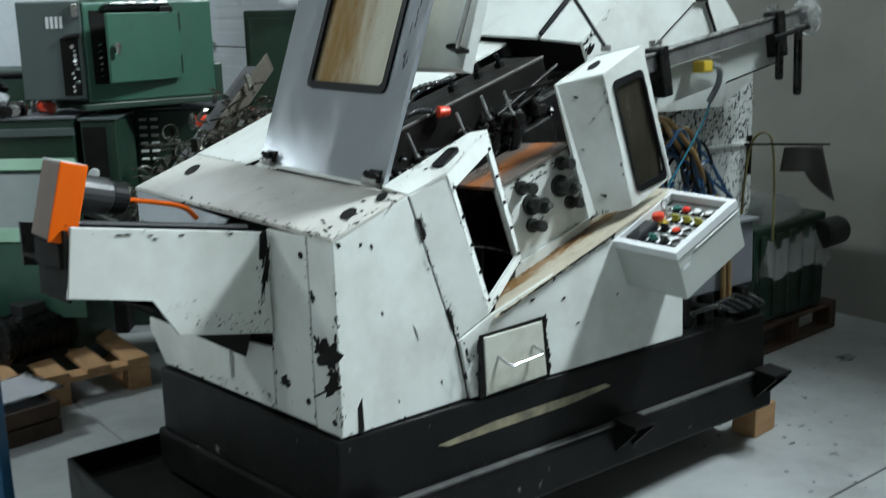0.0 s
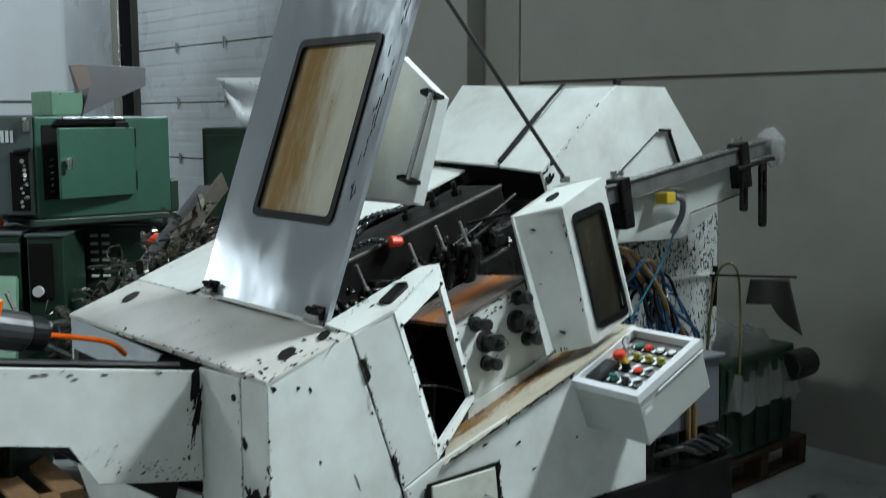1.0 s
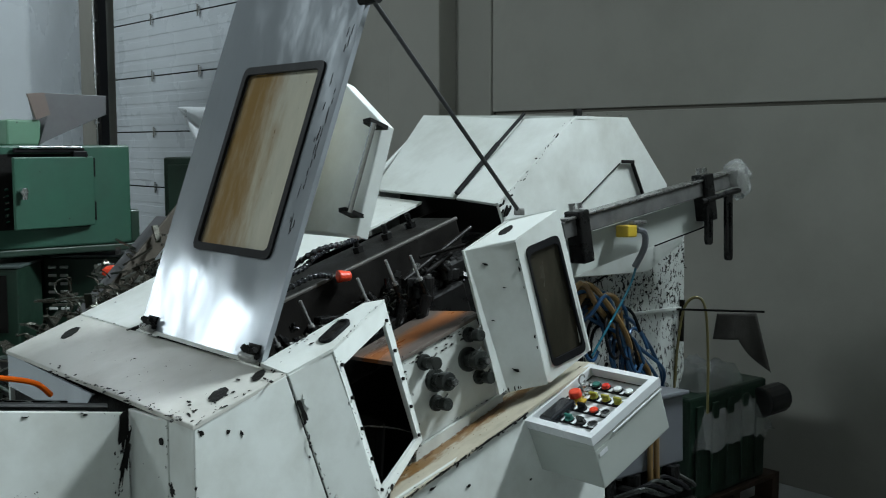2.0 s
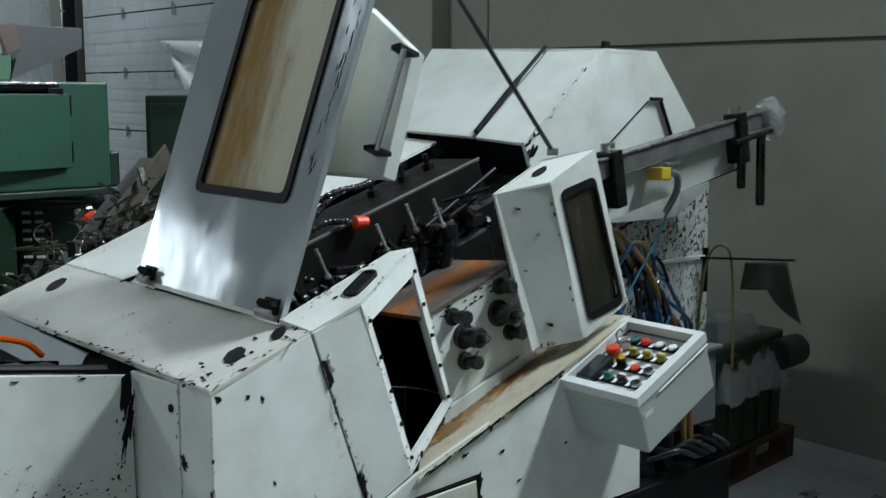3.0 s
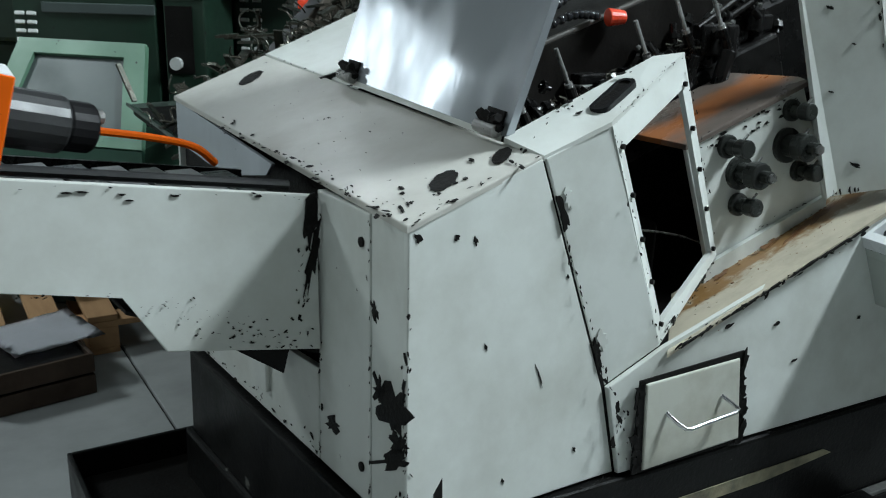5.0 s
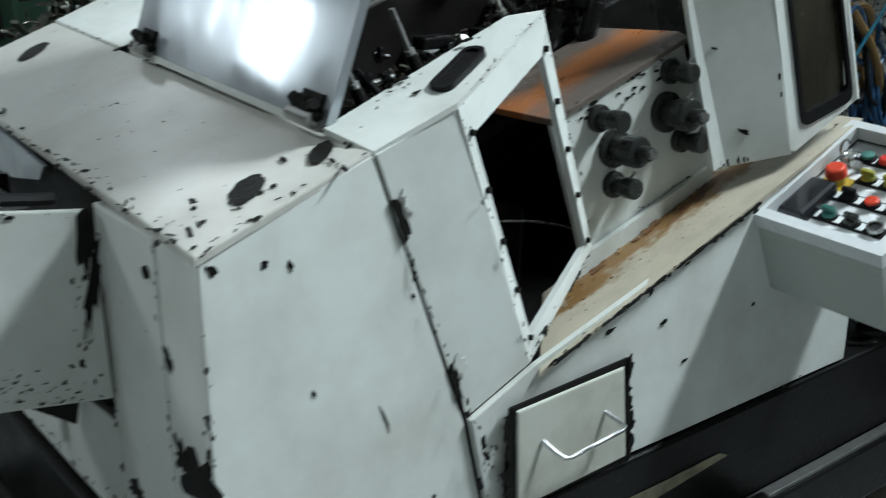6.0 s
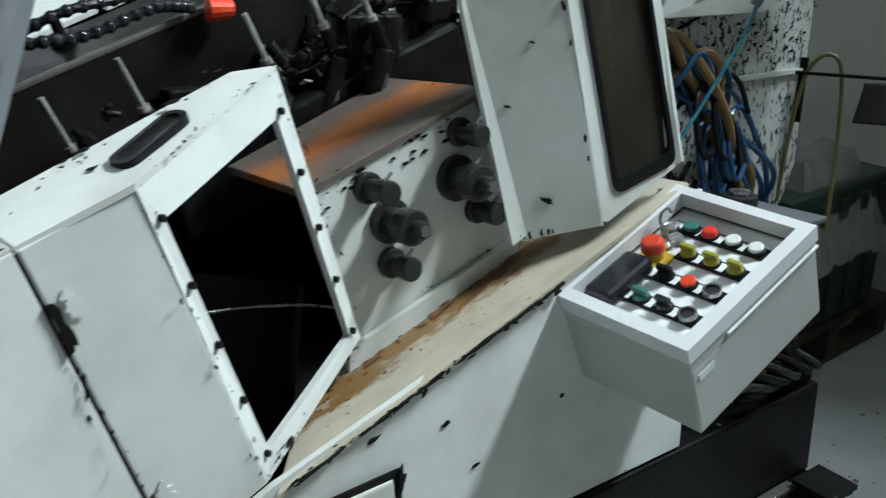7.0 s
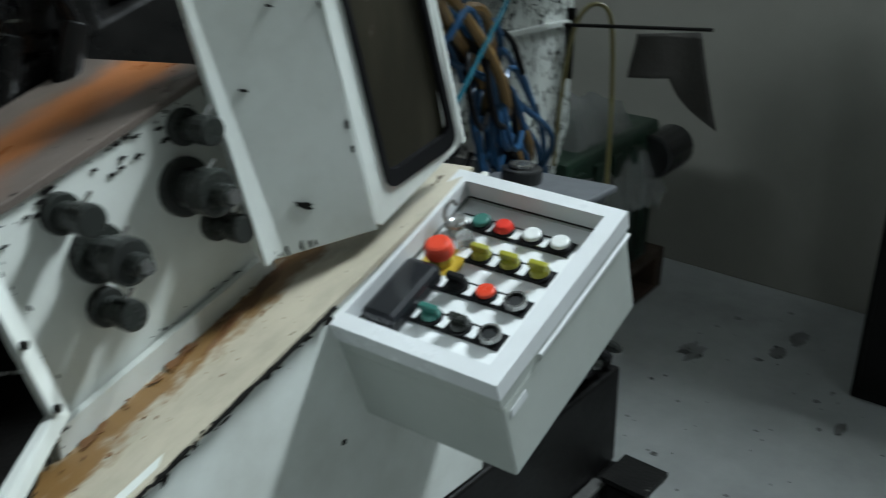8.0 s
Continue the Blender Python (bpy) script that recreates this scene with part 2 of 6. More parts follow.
def banded(name, base, stain, rough, axis, centre, width, lumps, scale, stretch, grit, coat=0.0, reach=(1.25, 0.35)):
    """Sheet with one broad stain that runs as an uneven band; axis 0, 1 or 2 of the sheet's own space."""
    mat = surface(name, base, rough, dirt=tuple(c * 0.6 for c in base), dirt_amount=0.7, dirt_scale=scale, bump=0.08, stretch=stretch, coat=coat, chips=grit, chip_scale=30, chip_colour=tuple(c * 0.25 for c in stain))
    nt, nodes, link = links(mat)
    bsdf = nodes["Principled BSDF"]
    under = bsdf.inputs["Base Color"].links[0].from_socket
    coord = nodes.new("ShaderNodeTexCoord")
    split = nodes.new("ShaderNodeSeparateXYZ")
    link(coord.outputs["Object"], split.inputs[0])
    mapping = nodes.new("ShaderNodeMapping")
    mapping.inputs["Scale"].default_value = stretch
    link(coord.outputs["Object"], mapping.inputs["Vector"])
    tex = nodes.new("ShaderNodeTexNoise")
    tex.inputs["Scale"].default_value, tex.inputs["Detail"].default_value, tex.inputs["Roughness"].default_value = scale * 1.7, 9, 0.65
    link(mapping.outputs["Vector"], tex.inputs["Vector"])

    def sum_of(op, a, b):
        node = nodes.new("ShaderNodeMath")
        node.operation = op
        for k, value in enumerate((a, b)):
            if isinstance(value, float):
                node.inputs[k].default_value = value
            elif value is not None:
                link(value, node.inputs[k])
        return node.outputs[0]
    off = sum_of("DIVIDE", sum_of("ABSOLUTE", sum_of("SUBTRACT", split.outputs[axis], centre), None), width)
    rag = sum_of("MULTIPLY", sum_of("SUBTRACT", tex.outputs["Fac"], 0.5), lumps)
    ramp = nodes.new("ShaderNodeMapRange")
    ramp.interpolation_type = "SMOOTHSTEP"
    ramp.inputs["From Min"].default_value, ramp.inputs["From Max"].default_value = reach
    link(sum_of("ADD", off, rag), ramp.inputs["Value"])
    mix = nodes.new("ShaderNodeMix")
    mix.data_type = "RGBA"
    link(ramp.outputs[0], mix.inputs["Factor"])
    link(under, mix.inputs[6])
    mix.inputs[7].default_value = (*stain, 1)
    link(mix.outputs[2], bsdf.inputs["Base Color"])
    return mat


RUST = banded("rusty_table", (0.13, 0.105, 0.09), (0.34, 0.125, 0.045), 0.38, 1, 0.240, 0.046, 3.2, 5.0, (0.6, 1.4, 1), 0.02, 0.0, (1.6, 0.2))
SILL = banded("oil_stained_sill", (0.47, 0.425, 0.33), (0.21, 0.115, 0.040), 0.42, 1, 0.112, 0.030, 4.4, 12.0, (0.7, 1.5, 1), 0.05)
PANE = banded("yellowed_window_sheet", (0.60, 0.57, 0.46), (0.27, 0.165, 0.06), 0.2, 1, 0.490, 0.120, 3.2, 3.0, (1.5, 2.6, 0.6), 0.02, 0.4, (1.9, 0.0))
HATCH = surface("yellowed_hatch_paint", (0.52, 0.53, 0.47), 0.42, dirt=(0.30, 0.285, 0.22), dirt_amount=0.8, dirt_scale=7, chips=0.02, bump=0.05)
PALE_EDGE = surface("rubbed_pale_edge", (0.075, 0.070, 0.062), 0.5, dirt=(0.06, 0.055, 0.05), dirt_amount=0.9, dirt_scale=10, bump=0.2)



# ---- building helpers ----
SCALED = set()


def part(name, bm, mat, parent=None, label="", smooth=False, at=None):
    """Links a bmesh as one mesh object under a thing or a part of it."""
    if parent is not None and parent in SCALED:
        bmesh.ops.scale(bm, vec=(K, K, K), verts=bm.verts)
    bmesh.ops.recalc_face_normals(bm, faces=bm.faces)
    mesh = bpy.data.meshes.new(name)
    bm.to_mesh(mesh)
    bm.free()
    mesh.materials.append(mat)
    if smooth:
        for face in mesh.polygons:
            face.use_smooth = True
    ob = new(name, mesh)
    if parent is not None:
        ob.parent = parent
        if parent in SCALED:
            SCALED.add(ob)
    if at is not None:
        ob.matrix_basis = at
    if label:
        tagged(ob, label)
    return ob


def thing(name, m, label, category, group="", kind="", scaled=False):
    ob = new(name)
    ob.empty_display_size = 0.1
    ob.matrix_world = m
    if scaled:
        SCALED.add(ob)
    return tagged(ob, label, category, group, kind)


def box(lo, hi, bevel=0.004, bm=None, m=None):
    bm = bm or bmesh.new()
    lo, hi = Vector(lo), Vector(hi)
    got = bmesh.ops.create_cube(bm, size=1)["verts"]
    size, mid = hi - lo, (hi + lo) / 2
    for v in got:
        v.co = Vector((v.co.x * size.x, v.co.y * size.y, v.co.z * size.z)) + mid
    if bevel:
        edges = list({e for v in got for e in v.link_edges})
        out = bmesh.ops.bevel(bm, geom=edges, offset=min(bevel, min(size) * 0.3), segments=2, profile=0.5, affect="EDGES")
        got = list({v for f in out["faces"] for v in f.verts} | {v for v in got if v.is_valid})
    if m is not None:
        bmesh.ops.transform(bm, matrix=m, verts=got)
    return bm


def normal_of(points):
    points = [Vector(p) for p in points]
    total = Vector()
    for i in range(len(points)):
        total += points[i - 1].cross(points[i])
    return total.normalized()


def flattened(points, n=None):
    """The points laid into one plane."""
    points = [Vector(p) for p in points]
    n = n or normal_of(points)
    c = sum(points, Vector()) / len(points)
    return [p - n * (p - c).dot(n) for p in points]


def plate(points, thick=0.006, back=None, bm=None, bevel=0.0, flat=True):
    """A sheet with the given outline; its thickness goes along back, or away from its face."""
    bm = bm or bmesh.new()
    points = flattened(points) if flat else [Vector(p) for p in points]
    step = (Vector(back) if back is not None else -normal_of(points)).normalized() * thick
    front = [bm.verts.new(p) for p in points]
    rear = [bm.verts.new(p + step) for p in points]
    bm.faces.new(front)
    bm.faces.new(rear[::-1])
    sides = [bm.faces.new((front[i - 1], rear[i - 1], rear[i], front[i])) for i in range(len(points))]
    if bevel:
        edges = list({e for f in sides for e in f.edges if e.verts[0] in front and e.verts[1] in front})
        bmesh.ops.bevel(bm, geom=edges, offset=bevel, segments=2, profile=0.5, affect="EDGES")
    return bm


def ring(outer, inner, thick=0.006, back=None, bm=None, flat=True):
    """A sheet with a hole; outer and inner have the same number of corners."""
    bm = bm or bmesh.new()
    both = [Vector(p) for p in list(outer) + list(inner)]
    if flat:
        both = flattened(both, normal_of(outer))
    outer, inner = both[:len(outer)], both[len(outer):]
    step = (Vector(back) if back is not None else -normal_of(outer)).normalized() * thick
    a, b = [bm.verts.new(p) for p in outer], [bm.verts.new(p) for p in inner]
    c, d = [bm.verts.new(p + step) for p in outer], [bm.verts.new(p + step) for p in inner]
    for i in range(len(a)):
        bm.faces.new((a[i - 1], a[i], b[i], b[i - 1]))
        bm.faces.new((c[i], c[i - 1], d[i - 1], d[i]))
        bm.faces.new((a[i - 1], c[i - 1], c[i], a[i]))
        bm.faces.new((b[i], d[i], d[i - 1], b[i - 1]))
    return bm


def rounded(points, radius, steps=4):
    """An outline with rounded corners."""
    points, out = [Vector(p) for p in points], []
    for i, p in enumerate(points):
        a, b = points[i - 1] - p, points[(i + 1) % len(points)] - p
        a, b = p + a.normalized() * radius, p + b.normalized() * radius
        for k in range(steps + 1):
            t = k / steps
            out.append(a * (1 - t) ** 2 + p * 2 * t * (1 - t) + b * t * t)
    return out


def inset(points, d):
    """The outline moved inwards by d, corner by corner."""
    points, out = [Vector(p) for p in points], []
    n = normal_of(points)
    for i, p in enumerate(points):
        a, b = (p - points[i - 1]).normalized(), (points[(i + 1) % len(points)] - p).normalized()
        inward = (n.cross(a) + n.cross(b)).normalized()
        out.append(p + inward * d / max(0.3, math.sqrt((1 + a.dot(b)) / 2)))
    return out


def rod(a, b, r, seg=14, r2=None, bm=None, bevel=0.0):
    bm = bm or bmesh.new()
    a, b = Vector(a), Vector(b)
    turn = (b - a).to_track_quat("Z", "Y").to_matrix().to_4x4()
    got = bmesh.ops.create_cone(bm, cap_ends=True, segments=seg, radius1=r, radius2=r if r2 is None else r2, depth=(b - a).length,
                                matrix=Matrix.Translation((a + b) / 2) @ turn)["verts"]
    if bevel:
        rims = list({e for v in got for e in v.link_edges if len([f for f in e.link_faces if len(f.verts) > 4]) == 1})
        bmesh.ops.bevel(bm, geom=rims, offset=bevel, segments=2, profile=0.5, affect="EDGES")
    return bm


def smooth_line(points, steps=8):
    points = [Vector(p) for p in points]
    points = [points[0] * 2 - points[1]] + points + [points[-1] * 2 - points[-2]]
    out = []
    for i in range(1, len(points) - 2):
        p0, p1, p2, p3 = points[i - 1:i + 3]
        for k in range(steps):
            t = k / steps
            out.append(0.5 * (2 * p1 + (p2 - p0) * t + (2 * p0 - 5 * p1 + 4 * p2 - p3) * t * t + (3 * p1 - p0 - 3 * p2 + p3) * t ** 3))
    return out + [points[-2]]


def tube(points, r, seg=10, steps=8, bm=None, smooth_path=True):
    bm = bm or bmesh.new()
    path = smooth_line(points, steps) if smooth_path else [Vector(p) for p in points]
    loops, side = [], Vector((0.31, 0.47, 0.83)).normalized()
    for i, p in enumerate(path):
        way = (path[min(i + 1, len(path) - 1)] - path[max(i - 1, 0)]).normalized()
        side = (side - way * side.dot(way)).normalized()
        other = way.cross(side)
        loops.append([bm.verts.new(p + (side * math.cos(k * math.tau / seg) + other * math.sin(k * math.tau / seg)) * r) for k in range(seg)])
    for one, two in zip(loops, loops[1:]):
        for k in range(seg):
            bm.faces.new((one[k - 1], one[k], two[k], two[k - 1]))
    bm.faces.new(loops[0][::-1])
    bm.faces.new(loops[-1])
    return bm


def on_sheet(points, u, z):
    """The place on a flattened sheet at u and z."""
    flat = flattened(points)
    n, c = normal_of(flat), sum(flat, Vector()) / len(flat)
    return Vector((u, c.y - (n.x * (u - c.x) + n.z * (z - c.z)) / n.y, z))


def blotch(centre, normal, along, length, width, seed, thick=0.0015, points=22, rough=0.35):
    """A flake of missing paint or grime with a ragged outline, a hair proud of its sheet."""
    rng = random.Random(seed)
    c, n = Vector(centre), Vector(normal).normalized()
    a = (Vector(along) - n * Vector(along).dot(n)).normalized()
    b = n.cross(a)
    out = []
    for k in range(points):
        ang = k * math.tau / points
        f = 1 + rng.uniform(-rough, rough)
        out.append(c + n * thick + (a * math.cos(ang) * length / 2 + b * math.sin(ang) * width / 2) * f)
    return plate(out, thick * 0.9, back=-n)


def edge_wear(parent, a, b, n, count, seed, size=(0.003, 0.012), spread=0.006, mat=None, lift=0.0015, name="edge_wear"):
    """Chipped, grimy flecks strewn along an edge, as one mesh."""
    rng = random.Random(seed)
    a, b, n = Vector(a), Vector(b), Vector(n).normalized()
    way = (b - a).normalized()
    across = n.cross(way)
    bm = bmesh.new()
    for k in range(int(count * 0.6)):
        c = a.lerp(b, rng.random()) + across * rng.gauss(0, spread) + n * lift
        l = size[0] + (size[1] - size[0]) * rng.random() ** 3
        w = l * rng.uniform(0.2, 0.55)
        turn = rng.uniform(-0.6, 0.6)
        x, y = way * math.cos(turn) + across * math.sin(turn), across * math.cos(turn) - way * math.sin(turn)
        pts = [c + (x * math.cos(q * math.tau / 7) * l + y * math.sin(q * math.tau / 7) * w) * rng.uniform(0.45, 1.2) for q in range(7)]
        plate(pts, 0.001, back=-n, bm=bm)
    return tagged(part(name, bm, mat or GRIME_SHADE, parent), kind="stuff")


# ---- the hall ----
def room_part(name, lo, hi, mat, label, kind="structure", bevel=0.0):
    ob = part(name, box(lo, hi, bevel), mat, label=label)
    ob.matrix_world = ROOM
    return tagged(ob, category=name.split("_")[0], kind=kind)


def slabs():
    """Floor of cast slabs with sawn joints at a = 0.05 and b = -0.365 and every six metres on."""
    floor = tagged(thing("floor", ROOM, "grey trowelled concrete floor with sawn joints", "floor"), kind="structure")
    part("bed", box((-9.6, -7.6, -0.4), (3.9, 13.6, -0.012), 0), GRIME_SHADE, floor)
    cuts_a, cuts_b = [-9.6, -5.95, 0.05, 3.9], [-7.6, -6.365, -0.365, 5.635, 11.635, 13.6]
    for a0, a1 in zip(cuts_a, cuts_a[1:]):
        for b0, b1 in zip(cuts_b, cuts_b[1:]):
            part("slab", box((a0 + 0.004, b0 + 0.004, -0.3), (a1 - 0.004, b1 - 0.004, 0), 0.003), CONCRETE, floor)

    spots = bmesh.new()
    rng = random.Random(19)
    for a, b, l in ((2.93, 0.35, 0.10), (3.23, 0.14, 0.10), (3.10, 0.16, 0.09), (2.79, -0.13, 0.06), (3.07, -0.10, 0.07), (1.96, -0.18, 0.035), (1.93, -0.03, 0.03), (2.95, 0.38, 0.09), (2.10, 0.04, 0.03)):
        for k in range(4):
            pts = [Vector((a + rng.gauss(0, l * 0.12) + l * rng.uniform(0.3, 0.6) * math.cos(q * math.tau / 11), b + l * rng.uniform(0.12, 0.3) * math.sin(q * math.tau / 11), 0.0008 + 0.0002 * k)) for q in range(11)]
            plate(pts, 0.0006, back=(0, 0, -1), bm=spots)
    for k in range(160):
        a, b, l = rng.uniform(1.6, 3.4), rng.uniform(-1.2, 0.4), 0.003 + 0.012 * rng.random() ** 4
        plate([Vector((a + l * rng.uniform(0.5, 1.2) * math.cos(q), b + l * rng.uniform(0.5, 1.2) * math.sin(q), 0.0014)) for q in range(6)], 0.0008, back=(0, 0, -1), bm=spots)
    tagged(part("oil_stains", spots, STAIN, floor), kind="stuff")


slabs()
room_part("ceiling", (-9.6, -7.6, 6.2), (3.9, 13.6, 6.4), CEILING, "grey profiled roof deck")
room_part("wall_west", (-9.6, -7.6, 0), (-9.3, 13.6, 6.2), PRECAST, "grey precast concrete wall")
room_part("wall_south", (-9.3, -7.6, 0), (3.55, -7.3, 6.2), PRECAST, "grey precast concrete wall")


def north_wall():
    """Far side wall with one strip window."""
    wall = tagged(thing("wall_north", ROOM, "grey precast concrete wall with a strip window", "wall"), kind="structure")
    part("panel", box((-9.3, 13.3, 0), (3.55, 13.6, 2.9), 0), PRECAST, wall)
    part("panel", box((-9.3, 13.3, 4.3), (3.55, 13.6, 6.2), 0), PRECAST, wall)
    part("panel", box((-9.3, 13.3, 2.9), (-7.4, 13.6, 4.3), 0), PRECAST, wall)
    part("panel", box((-5.2, 13.3, 2.9), (3.55, 13.6, 4.3), 0), PRECAST, wall)
    win = tagged(thing("window_1", ROOM, "bright strip window in the far wall", "window"), kind="structure")
    part("glazing", box((-7.4, 13.5, 2.9), (-5.2, 13.52, 4.3), 0), DAYLIGHT, win)
    for a in (-7.36, -6.3, -5.24):
        part("mullion", box((a - 0.04, 13.40, 2.9), (a + 0.04, 13.495, 4.3), 0.004), GREY_SHEET, win)


def east_wall():
    """Precast panels, a pilaster and the gate's opening."""
    wall = tagged(thing("wall_east", ROOM, "grey-beige precast concrete panels with a joint", "wall"), kind="structure")
    A = 3.55
    part("panel", box((A, -7.6, 0), (A + 0.25, 2.888, 1.852), 0.004), PRECAST, wall)
    part("panel", box((A, -7.6, 1.871), (A + 0.25, 2.888, 4.30), 0.004), PRECAST, wall)
    part("panel", box((A, -7.6, 5.30), (A + 0.25, 2.888, 6.2), 0.004), PRECAST, wall)
    part("panel", box((A, -7.6, 4.30), (A + 0.25, -1.85, 5.30), 0.004), PRECAST, wall)
    part("panel", box((A, -0.45, 4.30), (A + 0.25, 2.888, 5.30), 0.004), PRECAST, wall)
    high = tagged(thing("window_3", ROOM, "high daylit window in the gate wall", "window"), kind="structure")
    part("glazing", box((A + 0.18, -1.85, 4.30), (A + 0.19, -0.45, 5.30), 0), DAYLIGHT, high)
    part("frame", box((A + 0.10, -1.17, 4.30), (A + 0.14, -1.13, 5.30), 0.004), GREY_SHEET, high)
    part("panel", box((A, 2.902, 0), (A + 0.25, 4.6, 6.2), 0.012), PRECAST, wall)
    part("panel", box((A, 4.6, 3.9), (A + 0.25, 8.81, 6.2), 0.012), PRECAST, wall)
    part("panel", box((A, 8.81, 0), (A + 0.25, 10.75, 6.2), 0.012), PRECAST, wall)
    part("panel", box((A, 10.75, 0), (A + 0.25, 13.6, 2.45), 0.012), PRECAST, wall)
    part("panel", box((A, 10.75, 3.25), (A + 0.25, 13.6, 6.2), 0.012), PRECAST, wall)
    part("panel", box((A, 11.4, 2.45), (A + 0.25, 13.6, 3.25), 0.012), PRECAST, wall)
    part("joint_filler", box((A + 0.02, -7.6, 1.83), (A + 0.2, 2.88, 1.89), 0), PILLAR, wall)
    part("joint_filler", box((A + 0.03, 2.88, 0), (A + 0.2, 2.91, 6.2), 0), GRIME_SHADE, wall)
    part("pilaster", box((A - 0.14, 3.24, 0), (A + 0.02, 3.77, 6.2), 0.01), PRECAST, wall)
    pillar = tagged(thing("pillar", ROOM, "brown-grey steel-clad pillar beside the gate", "pillar"), kind="structure")
    part("shaft", box((A - 0.22, 9.66, 0), (A - 0.003, 10.72, 6.2), 0.01), PILLAR, pillar)
    part("conduit", rod((A - 0.26, 10.35, 0), (A - 0.26, 10.35, 6.2), 0.022), GREY_SHEET, pillar)
    win = tagged(thing("window_2", ROOM, "small bright window high in the wall", "window"), kind="structure")
    part("glazing", box((A + 0.12, 10.75, 2.45), (A + 0.14, 11.4, 3.25), 0), DAYLIGHT, win)
    part("window_sill", box((A + 0.0, 10.75, 2.45), (A + 0.118, 11.4, 2.62), 0.004), RED, win)


def sectional_gate():
    gate = tagged(thing("door_1", ROOM, "closed white sectional gate with ribbed panels", "gate"), kind="structure")
    A, b0, b1, step = 3.62, 4.6, 8.75, 0.545
    z = 0.160
    edges = [0.0] + [z + step * k for k in range(8)]
    for k, (lo, hi) in enumerate(zip(edges, edges[1:])):
        bm = box((A, b0, lo + 0.006), (A + 0.05, b1, hi - 0.006), 0.003)
        ribs = 5
        for r in range(1, ribs):
            zz = lo + (hi - lo) * r / ribs
            box((A - 0.004, b0 + 0.01, zz - 0.045), (A + 0.001, b1 - 0.01, zz + 0.028), 0.002, bm)
        leaf = part("panel", bm, SHUTTER, gate)
        for b in (b1 - 0.93, b1 - 1.90, b1 - 2.87):
            hinge = box((A - 0.018, b - 0.02, hi - 0.035), (A - 0.005, b + 0.02, hi + 0.035), 0.003)
            box((A - 0.030, b - 0.011, hi - 0.06), (A - 0.012, b + 0.011, hi + 0.05), 0.004, hinge)
            part("hinge", hinge, CHROME, leaf)
        part("seal", box((A + 0.004, b0, hi - 0.009), (A + 0.048, b1, hi + 0.009), 0), RUBBER, leaf)
    for b in (b0 - 0.02, b1 + 0.06):
        bm = box((A - 0.16, b - 0.05, 0), (A - 0.075, b + 0.05, 5.2), 0.004)
        box((A - 0.075, b + 0.01, 0), (A + 0.0, b + 0.05, 5.2), 0.002, bm)
        part("track", bm, RUBBER, gate, "black steel guide track")
        part("cable", rod((A - 0.19, b - 0.01, 0), (A - 0.19, b - 0.01, 5.2), 0.014, 8), CHROME, gate)
    for b in (b1 + 0.06,):
        for zz in (0.9, 1.9, 2.4, 2.95):
            part("roller", rod((A - 0.21, b, zz), (A - 0.165, b, zz), 0.022), CHROME, gate)


north_wall()
east_wall()
sectional_gate()
# housings added for the unseen fill lights
for x, y, z, power, size in FILL_LAMPS:
    fitting = thing("fill_lamp_housing", Matrix.Translation((x, y, z)), "unseen lamp housing added over a fill light", "lamp", "hall lamps")
    turn = (Vector((x * 0.8, y + 0.6, 0)) - Vector((x, y, z))).to_track_quat("-Z", "Y").to_matrix().to_4x4()
    bm = rod((0, 0, 0.02), (0, 0, 0.22), size * 0.55, 28, size * 0.25)
    bmesh.ops.transform(bm, matrix=turn, verts=bm.verts)
    part("reflector", bm, GREY_SHEET, fitting)
    part("cord", rod((0, 0, 0.1), (0, 0, 6.2 - z), 0.012, 8), RUBBER, fitting)


# ---- the lathe ----
lathe = thing("lathe", LATHE, "worn white automatic lathe with raised lid on a black oily base", "lathe", scaled=True)
TILT = math.atan(0.333)  # the spindle line rises along the bed


def lathe_base():
    bm = box((-0.02, 0.0, 0.295), (2.17, 1.16, 0.533), 0.008)
    base = part("base", bm, BASE, lathe, "black oily cast base")
    part("sump", box((-0.03, -0.035, 0.135), (2.175, 1.20, 0.292), 0.012), BASE, base)
    part("worn_edge", box((0.02, -0.031, 0.2925), (2.06, -0.003, 0.303), 0.002), WORN_EDGE, base, "rubbed pale edge")
    strip = [(0.36, -0.001, 0.425), (0.60, -0.001, 0.445), (1.15, -0.001, 0.452), (1.18, -0.001, 0.437), (0.95, -0.001, 0.418), (0.40, -0.001, 0.412)]
    part("scuff_strip", plate(strip, 0.002, back=(0, -1, 0)), STRIP, base)
    for u in (0.10, 1.22, 2.10):
        bm = plate([(u - 0.05, -0.036, 0.30), (u - 0.05, -0.13, 0.29), (u - 0.05, -0.036, 0.20)], 0.014, back=(1, 0, 0))
        plate([(u + 0.04, -0.036, 0.30), (u + 0.04, -0.13, 0.29), (u + 0.04, -0.036, 0.20)], 0.014, back=(1, 0, 0), bm=bm)
        plate([(u - 0.06, -0.030, 0.312), (u + 0.06, -0.030, 0.312), (u + 0.06, -0.135, 0.300), (u - 0.06, -0.135, 0.300)], 0.012, back=(0, 0, 1), bm=bm)
        part("lifting_lug", bm, BASE, base)
    part("rear_lip", box((2.05, 0.02, 0.5345), (2.165, 1.1, 0.56), 0.004), BASE, base)


